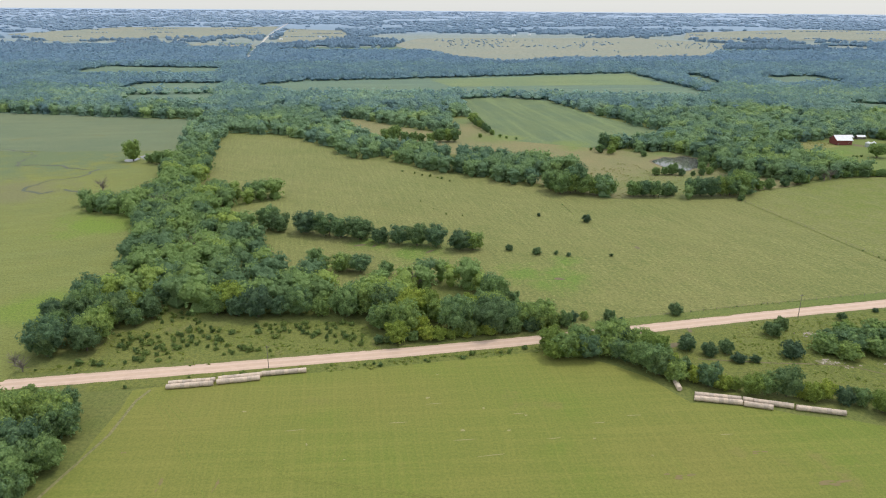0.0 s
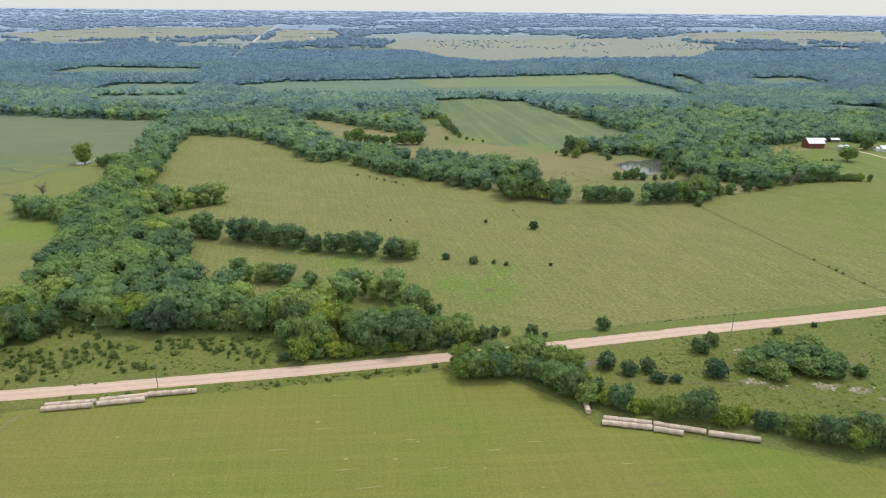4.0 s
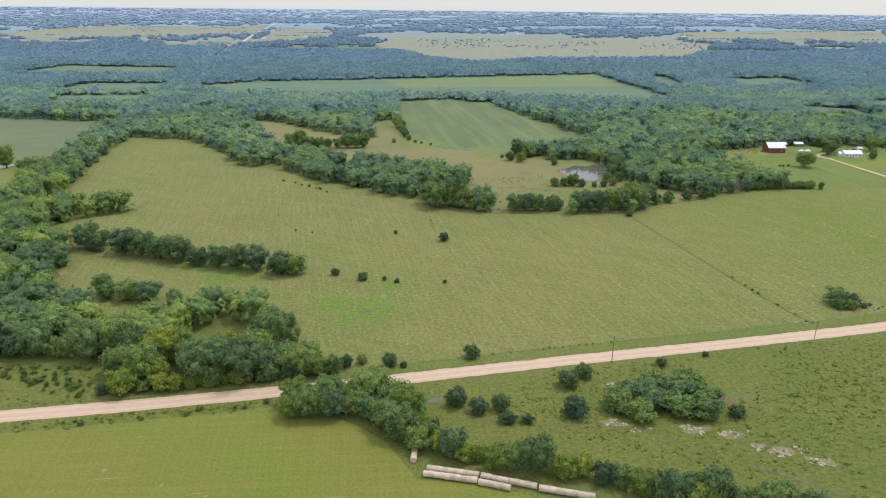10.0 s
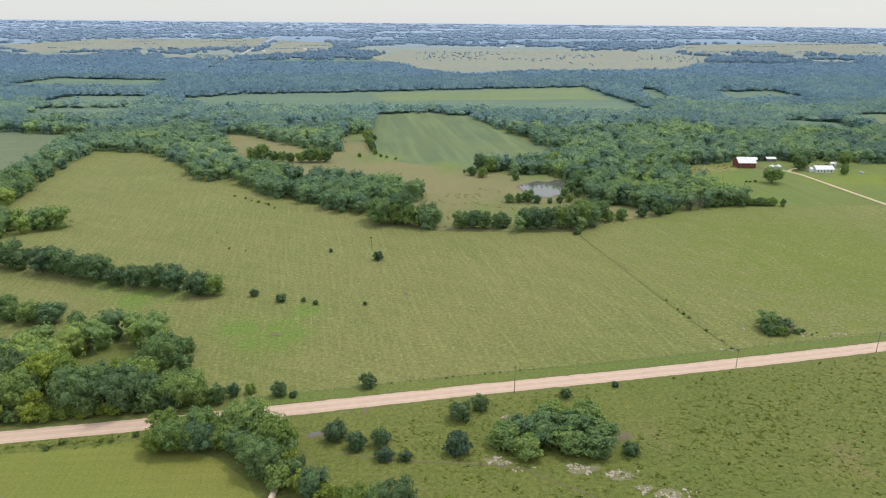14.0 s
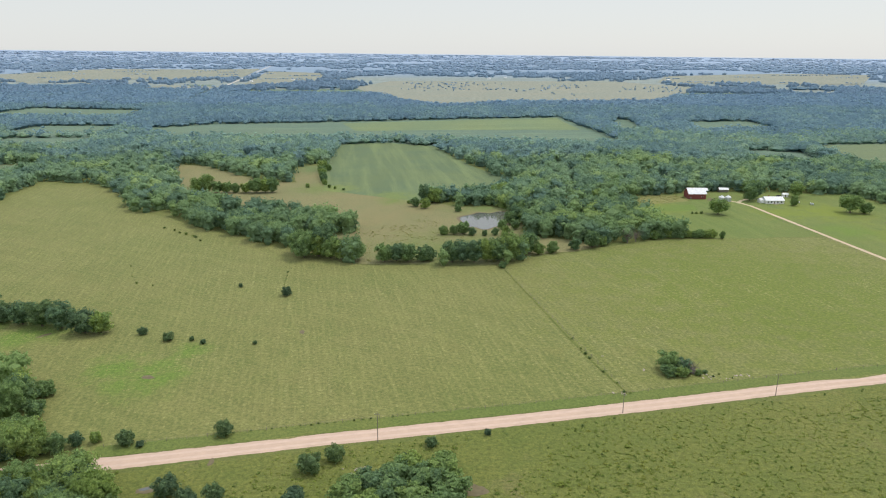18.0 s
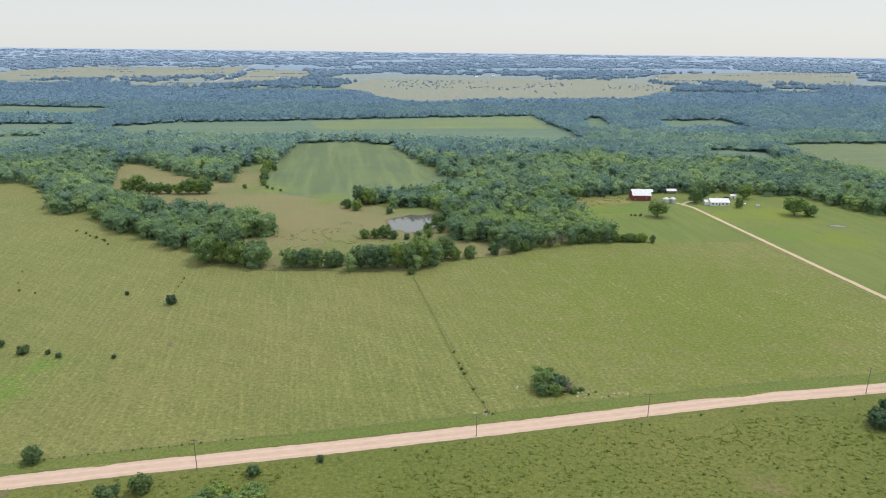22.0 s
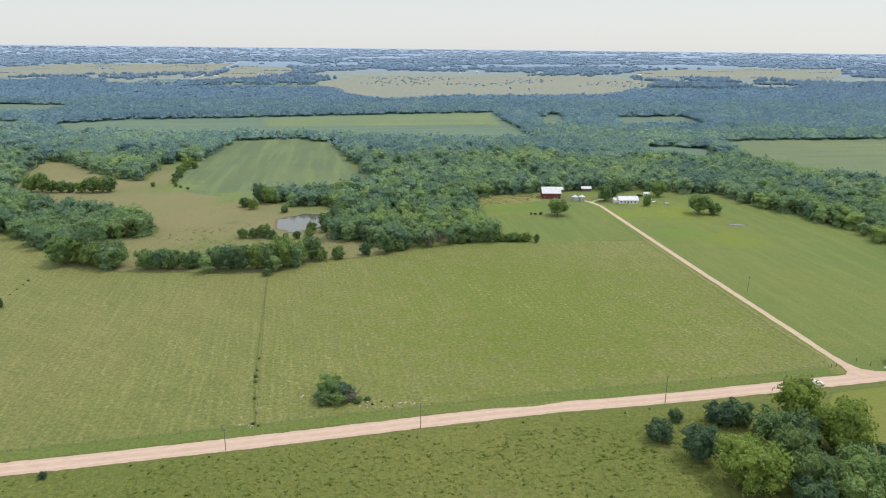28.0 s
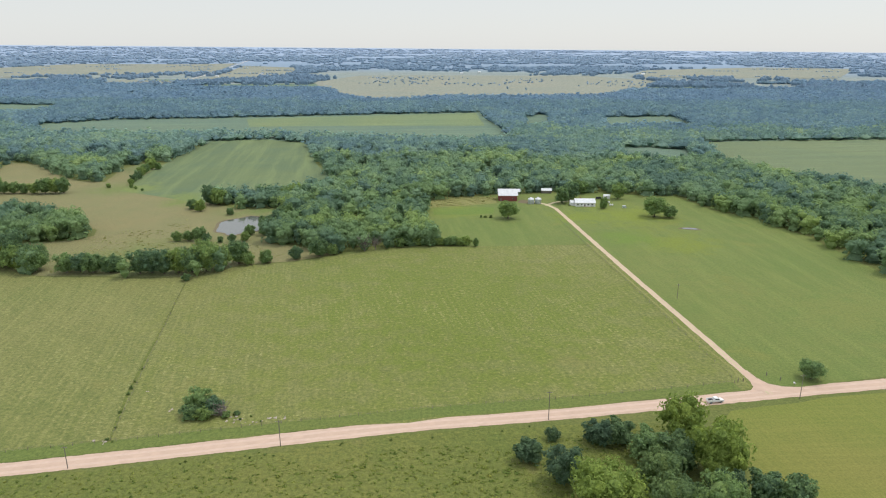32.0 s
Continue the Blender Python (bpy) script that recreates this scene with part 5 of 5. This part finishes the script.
sheet("garden_field", [(318, 600), (368, 616), (369, 640), (340, 640), (316, 632)], M_STRAWGRASS, 0.1, "pale weedy old garden strip beside the barn")
sheet("lush_strip", [(320, 578), (363, 582), (365, 604), (320, 597)], M_LUSH, 0.1, "bright green short grass strip near the barn")
tufts("garden_weeds", [(318, 600), (368, 616), (369, 640), (340, 640), (316, 632)], 2.2, 74, 0.3, 0.8, M_PALEWEED, "tall pale weeds in the old garden strip", -0.2)
tufts("meadow_tufts", [(104, 446), (129, 438), (202, 441), (243, 470), (200, 510), (170, 515), (150, 560), (110, 510)], 2.6, 75, 0.2, 0.6, M_PALEWEED, "uneven tall grass tufts near the pond", -0.1)

# ---- hay bales in long rows ----
bm = bmesh.new()
bmesh.ops.create_cone(bm, cap_ends=True, segments=20, radius1=0.86, radius2=0.86, depth=1.5, matrix=Matrix.Rotation(radians(90), 4, "Y"))
bmesh.ops.bevel(bm, geom=[e for e in bm.edges if abs(e.verts[0].co.x - e.verts[1].co.x) < 0.01], offset=0.06, segments=2, affect="EDGES")
bale_me = bpy.data.meshes.new("hay_bale")
bm.to_mesh(bale_me)
bm.free()
bale_me.materials.append(M_HAYBALE)


def bale_row(x0, y0, x1, y1, group):
    n = max(1, round(math.hypot(x1 - x0, y1 - y0) / 1.5))
    a = math.atan2(y1 - y0, x1 - x0)
    for i in range(n):
        f = (i + 0.5) / n
        ob = new("hay_bale", bale_me)
        ob.matrix_world = Matrix.LocRotScale((x0 + (x1 - x0) * f, y0 + (y1 - y0) * f + RND.uniform(-0.1, 0.1), 0.86), Euler((RND.uniform(0, 6.28), 0, a + RND.uniform(-0.04, 0.04))), [RND.uniform(0.97, 1.03)] * 3)
        tagged(ob, "weathered grey-tan round hay bale in a row on grass", "hay bale", group)


for row in [(-93, 195.6, -78, 198), (-93, 197.8, -78, 200.2), (-77, 198.6, -63, 201.6), (-77, 200.8, -63, 203.8), (-63, 204.2, -48, 206.8)]:
    bale_row(*row, "hay bale rows by the road")
for row in [(82, 188.8, 96.5, 186), (83, 191, 97, 188.2), (96.8, 185.6, 105, 183.2), (97.5, 188, 112, 183.9), (112.5, 183.2, 126.5, 180), (79, 194, 79.2, 199)]:
    bale_row(*row, "hay bale rows by the hedge")

# ---- poles, fence and road side ----


def pole(x, y, h, arm=True):
    root = tagged(new("utility_pole"), "weathered brown wooden utility pole beside the gravel road", "pole", "roadside poles")
    root.location = (x, y, 0)
    part("shaft", tube((0, 0, -0.2), (0, 0, h), 0.13, 0.09, 10), M_POLE, root)
    if arm:
        part("crossarm", box(-0.9, -0.06, h - 0.7, 0.9, 0.06, h - 0.56), M_POLE, root)
        for k in (-0.8, 0.8):
            part("insulator", tube((k, 0, h - 0.56), (k, 0, h - 0.40), 0.06, 0.04, 6), M_GALV, root)


for x, y, h in [(-62, 209.5, 9.0), (43, 225, 9), (147, 251, 10.5), (229, 270.5, 7.5), (287, 283.5, 9.0), (370, 301, 10.5), (458, 317, 9.5), (445, 412, 8)]:
    pole(x, y, h)


def fence(points, label):
    root = tagged(new("fence"), label, "fence", "field fences")
    post = tube((0, 0, -0.1), (0, 0, 1.3), 0.07, 0.06, 6)
    me = bpy.data.meshes.new("post")
    post.to_mesh(me)
    post.free()
    me.materials.append(M_POLE)
    for x, y in points:
        ob = new("post", me)
        ob.parent, ob.location = root, (x, y, 0)
    for z in (0.5, 0.85, 1.2):
        bm = bmesh.new()
        for (x0, y0), (x1, y1) in zip(points, points[1:]):
            tube((x0, y0, z), (x1, y1, z), 0.012, 0.012, 3, bm)
        part("wire", bm, M_POLE, root)


fence([(x, road_y(x) + 9.5) for x in range(62, 446, 6)], "weathered post and wire fence along the pasture edge")
fence([(x - 4.5, y) for x, y in [(445 - 33 * f, 332 + 250 * f) for f in [i / 40 for i in range(41)]]], "post and wire fence beside the farm drive")
fence([(200 + 34 * f, 427 - 142 * f) for f in [i / 24 for i in range(25)]], "old post and wire fence across the pasture")


def mailbox(x, y):
    root = tagged(new("mailbox"), "small white mailbox on a post by the drive", "mailbox")
    root.location = (x, y, 0)
    part("post", box(-0.06, -0.06, -0.1, 0.06, 0.06, 1.0), M_POLE, root)
    bm = box(-0.25, -0.35, 1.0, 0.25, 0.35, 1.3)
    tube((0, -0.35, 1.3), (0, 0.35, 1.3), 0.25, 0.25, 12, bm)
    part("box", bm, M_WHITE, root)


mailbox(460.5, 326.5)
for x, y in ((443.5, 329), (441.5, 328.6), (454, 334), (457.5, 330.5)):
    ob = part("gate_post", tube((0, 0, -0.1), (0, 0, 1.6), 0.16, 0.14, 8), M_POLE)
    ob.location = (x, y, 0)
    tagged(ob, "thick wooden gate post beside the farm drive", "post", "gate posts")

# ---- farm buildings ----


def gable(x0, x1, y0, y1, z, rise, over=0.4, thick=0.14):
    """A gabled roof with its ridge along x."""
    bm = bmesh.new()
    ym = (y0 + y1) / 2
    for y_e in (y0 - over, y1 + over):
        drop = rise * over / (ym - y0)
        pts = [(x, y, h + t) for t in (0, thick) for x, y, h in ((x0 - over, y_e, z - drop), (x1 + over, y_e, z - drop), (x1 + over, ym, z + rise), (x0 - over, ym, z + rise))]
        v = [bm.verts.new(p) for p in pts]
        for f in ((0, 1, 2, 3), (7, 6, 5, 4), (0, 4, 5, 1), (1, 5, 6, 2), (2, 6, 7, 3), (3, 7, 4, 0)):
            bm.faces.new([v[i] for i in f])
    bmesh.ops.recalc_face_normals(bm, faces=bm.faces[:])
    return bm


def gable_wall(x, y0, y1, z, rise, t=0.15):
    bm = bmesh.new()
    ym = (y0 + y1) / 2
    pts = [(y0, z), (y1, z), (ym, z + rise)]
    a, b = [bm.verts.new((x, p, q)) for p, q in pts], [bm.verts.new((x + t, p, q)) for p, q in pts]
    bm.faces.new(a), bm.faces.new(b[::-1])
    for i in range(3):
        j = (i + 1) % 3
        bm.faces.new((a[i], b[i], b[j], a[j]))
    bmesh.ops.recalc_face_normals(bm, faces=bm.faces[:])
    return bm


def building(name, label, category, x, y, w, d, h, rise, wall, roof, openings, over=0.4):
    root = tagged(new(name), label, category)
    root.location = land(x, y)
    part("wall", box(0, 0, -0.2, w, 0.15, h), wall, root)
    part("wall", box(0, d - 0.15, -0.2, w, d, h), wall, root)
    part("wall", box(0, 0.152, -0.2, 0.15, d - 0.152, h), wall, root)
    part("wall", box(w - 0.15, 0.152, -0.2, w, d - 0.152, h), wall, root)
    part("gable", gable_wall(0.003, 0, d, h + 0.002, rise), wall, root)
    part("gable", gable_wall(w - 0.153, 0, d, h + 0.002, rise), wall, root)
    r = part("roof", gable(0, w, 0, d, h, rise, over), roof, root)
    for kind, ox, oz, ow, oh in openings:
        if kind == "window":
            win = part("window", box(ox, -0.05, oz, ox + ow, -0.003, oz + oh), M_WHITE, root)
            part("pane", box(ox + 0.08, -0.07, oz + 0.08, ox + ow - 0.08, -0.052, oz + oh - 0.08), M_GLASS, win)
        else:
            part("door", box(ox, -0.06, oz, ox + ow, -0.003, oz + oh), M_RED if kind == "barn_door" else M_POLE, root)
    return root


barn = building("barn", "red wooden barn with a white metal gable roof", "barn", 370.3, 625, 14.5, 13, 4.7, 3.8, M_RED, M_ROOF, [("barn_door", 5.5, 0, 3.6, 3.6), ("door", 1.2, 0, 1.1, 2.1), ("window", 11, 1.6, 1.0, 1.0)], 0.6)
part("hay_hood", gable(14.6, 17.0, 3.6, 9.4, 6.8, 1.7, 0.2), M_ROOF, barn, "white metal hood over the gable")
for k in range(14):
    part("board", box(0.25 + k * 1.02, -0.035, 0, 0.33 + k * 1.02, -0.002, 4.6), M_RED, barn)
building("shed", "small dark shed with a white metal roof", "shed", 407.5, 655, 8.0, 5.0, 2.5, 1.3, M_POLE, M_ROOF, [("door", 2.5, 0, 2.6, 2.1)])
house = building("farmhouse", "white single-storey farmhouse with a pale metal roof", "house", 427.8, 608, 15.0, 9.5, 2.9, 2.3, M_WHITE, M_ROOF,
                 [("window", 1.2, 1.0, 1.2, 1.2), ("window", 4.0, 1.0, 1.2, 1.2), ("door", 6.6, 0, 1.0, 2.1), ("window", 9.0, 1.0, 1.4, 1.2), ("window", 12.0, 1.0, 1.4, 1.2)])
part("chimney", box(4.0, 5.8, 3.8, 4.6, 6.4, 6.2), M_RED, house)
part("porch", box(6.0, -2.0, 0, 9.5, -0.08, 0.25), M_ROCK, house, "pale concrete porch slab")
wing = part("wing", box(-3.6, 2.5, -0.2, -0.01, 8.0, 2.4), M_WHITE, house)
part("wing_roof", gable(-3.5, -0.5, 2.5, 8.0, 2.4, 1.4, 0.25), M_ROOF, wing)


def bin_tank(x, y):
    root = tagged(new("grain_bin"), "round galvanised grain bin with a conical roof", "grain bin", "grain bins")
    root.location = (x, y, 0)
    part("shell", tube((0, 0, -0.1), (0, 0, 3.6), 2.4, 2.4, 24), M_GALV, root)
    part("roof", tube((0, 0, 3.602), (0, 0, 5.0), 2.6, 0.35, 24), M_ROOF, root)
    part("cap", tube((0, 0, 5.0), (0, 0, 5.25), 0.4, 0.3, 12), M_GALV, root)
    part("door", box(-0.4, -2.46, 0.4, 0.4, -2.30, 1.6), M_GALV, root)


bin_tank(394.8, 617)
bin_tank(400.4, 617.5)


def vehicle(name, label, x, y, turn, paint, pickup=True):
    """A pickup, or a plain car, built along x with its nose at +x."""
    root = tagged(new(name), label, "vehicle")
    root.matrix_world = Matrix.LocRotScale((x, y, 0.05), Euler((0, 0, turn)), None)
    bm = box(-2.85, -0.95, 0.5, 2.85, 0.95, 1.08)
    bmesh.ops.bevel(bm, geom=bm.edges[:], offset=0.1, segments=2, affect="EDGES")
    part("body", bm, paint, root)
    x0 = -0.7 if pickup else -2.3
    bm = bmesh.new()
    v = [bm.verts.new((px, s * 0.9, 1.05)) for px in (x0, 1.6) for s in (-1, 1)] + [bm.verts.new((px, s * 0.74, 1.85)) for px in (x0 + 0.25, 0.8) for s in (-1, 1)]
    for f in ((0, 1, 5, 4), (2, 6, 7, 3), (0, 4, 6, 2), (1, 3, 7, 5), (4, 5, 7, 6), (0, 2, 3, 1)):
        bm.faces.new([v[i] for i in f])
    bmesh.ops.recalc_face_normals(bm, faces=bm.faces[:])
    bmesh.ops.bevel(bm, geom=bm.edges[:], offset=0.05, segments=2, affect="EDGES")
    cabin = part("cabin", bm, paint, root)
    for s in (-1, 1):
        for a, b in ((x0 + 0.3, 0.25), (0.33, 1.1)):
            part("side_window", box(a, s * 0.84 - 0.02, 1.22, b, s * 0.84 + 0.02, 1.66), M_GLASS, cabin)
    bm = box(-0.03, -0.68, -0.38, 0.03, 0.68, 0.38)
    bmesh.ops.rotate(bm, matrix=Matrix.Rotation(radians(-45), 3, "Y"), verts=bm.verts[:])
    bmesh.ops.translate(bm, verts=bm.verts[:], vec=(1.23, 0, 1.47))
    part("windscreen", bm, M_GLASS, cabin)
    if pickup:
        part("bed", box(-2.7, -0.78, 0.95, -0.75, 0.78, 1.09), M_RUBBER, root, "dark open truck bed")
        for s in (-1, 1):
            part("bed_wall", box(-2.8, s * 0.86 - 0.06, 1.06, -0.72, s * 0.86 + 0.06, 1.38), paint, root)
        part("tailgate", box(-2.86, -0.78, 1.06, -2.78, 0.78, 1.38), paint, root)
    for wx in (-1.85, 1.85):
        for s in (-1, 1):
            tyre = part("wheel", tube((wx, s * 0.75, 0.38), (wx, s * 0.99, 0.38), 0.38, 0.38, 16), M_RUBBER, root)
            part("rim", tube((wx, s * 0.985, 0.38), (wx, s * 1.0, 0.38), 0.2, 0.2, 10), M_GALV, tyre)
    for s in (-1, 1):
        part("headlight", box(2.8, s * 0.7 - 0.16, 0.78, 2.88, s * 0.7 + 0.16, 0.95), M_GLASS, root)
    part("bumper", box(2.8, -0.9, 0.48, 2.95, 0.9, 0.66), M_GALV, root)


vehicle("pickup_truck", "white pickup truck parked at the edge of the gravel road", 428, 314.0, 0.2, M_WHITE)
vehicle("car", "dark parked car behind the farmhouse", 451, 635, 0.3, M_RUBBER, False)


def tank(x, y, r, length, z):
    root = tagged(new("fuel_tank"), "small white fuel tank on legs in the farm yard", "tank", "farm tanks")
    root.location = (x, y, 0)
    part("shell", tube((-length / 2, 0, z), (length / 2, 0, z), r, r, 16), M_WHITE, root)
    for k in (-0.35, 0.35):
        part("leg", box(k * length - 0.06, -r * 0.7, -0.1, k * length + 0.06, r * 0.7, z - r * 0.6), M_GALV, root)


tank(455.5, 611, 0.6, 2.6, 1.0)
tank(455, 619, 0.6, 2.2, 1.0)
# gabled hut added in place of a white trailer
building("outbuilding", "small white hut with a pale metal roof, standing in for a trailer", "shed", 455, 636, 4.5, 3.5, 2.3, 1.0, M_WHITE, M_ROOF, [("door", 1.5, 0, 1.0, 2.0)])
ob = part("water_tank", tube((0, 0, -0.05), (0, 0, 1.6), 1.5, 1.5, 20), M_GALV)
ob.location = (464, 605, 0)
tagged(ob, "round grey stock tank standing in the grass", "tank")

for x, y, w in [(-800, 3250, 16), (-560, 3150, 13), (-690, 2950, 12), (330, 3350, 14), (420, 3500, 12), (1150, 3250, 15)]:
    building("farmhouse", "tiny white farm building far across the plain", "house", x, y, w, 10, 4.0, 2.5, M_WHITE, M_ROOF, [])
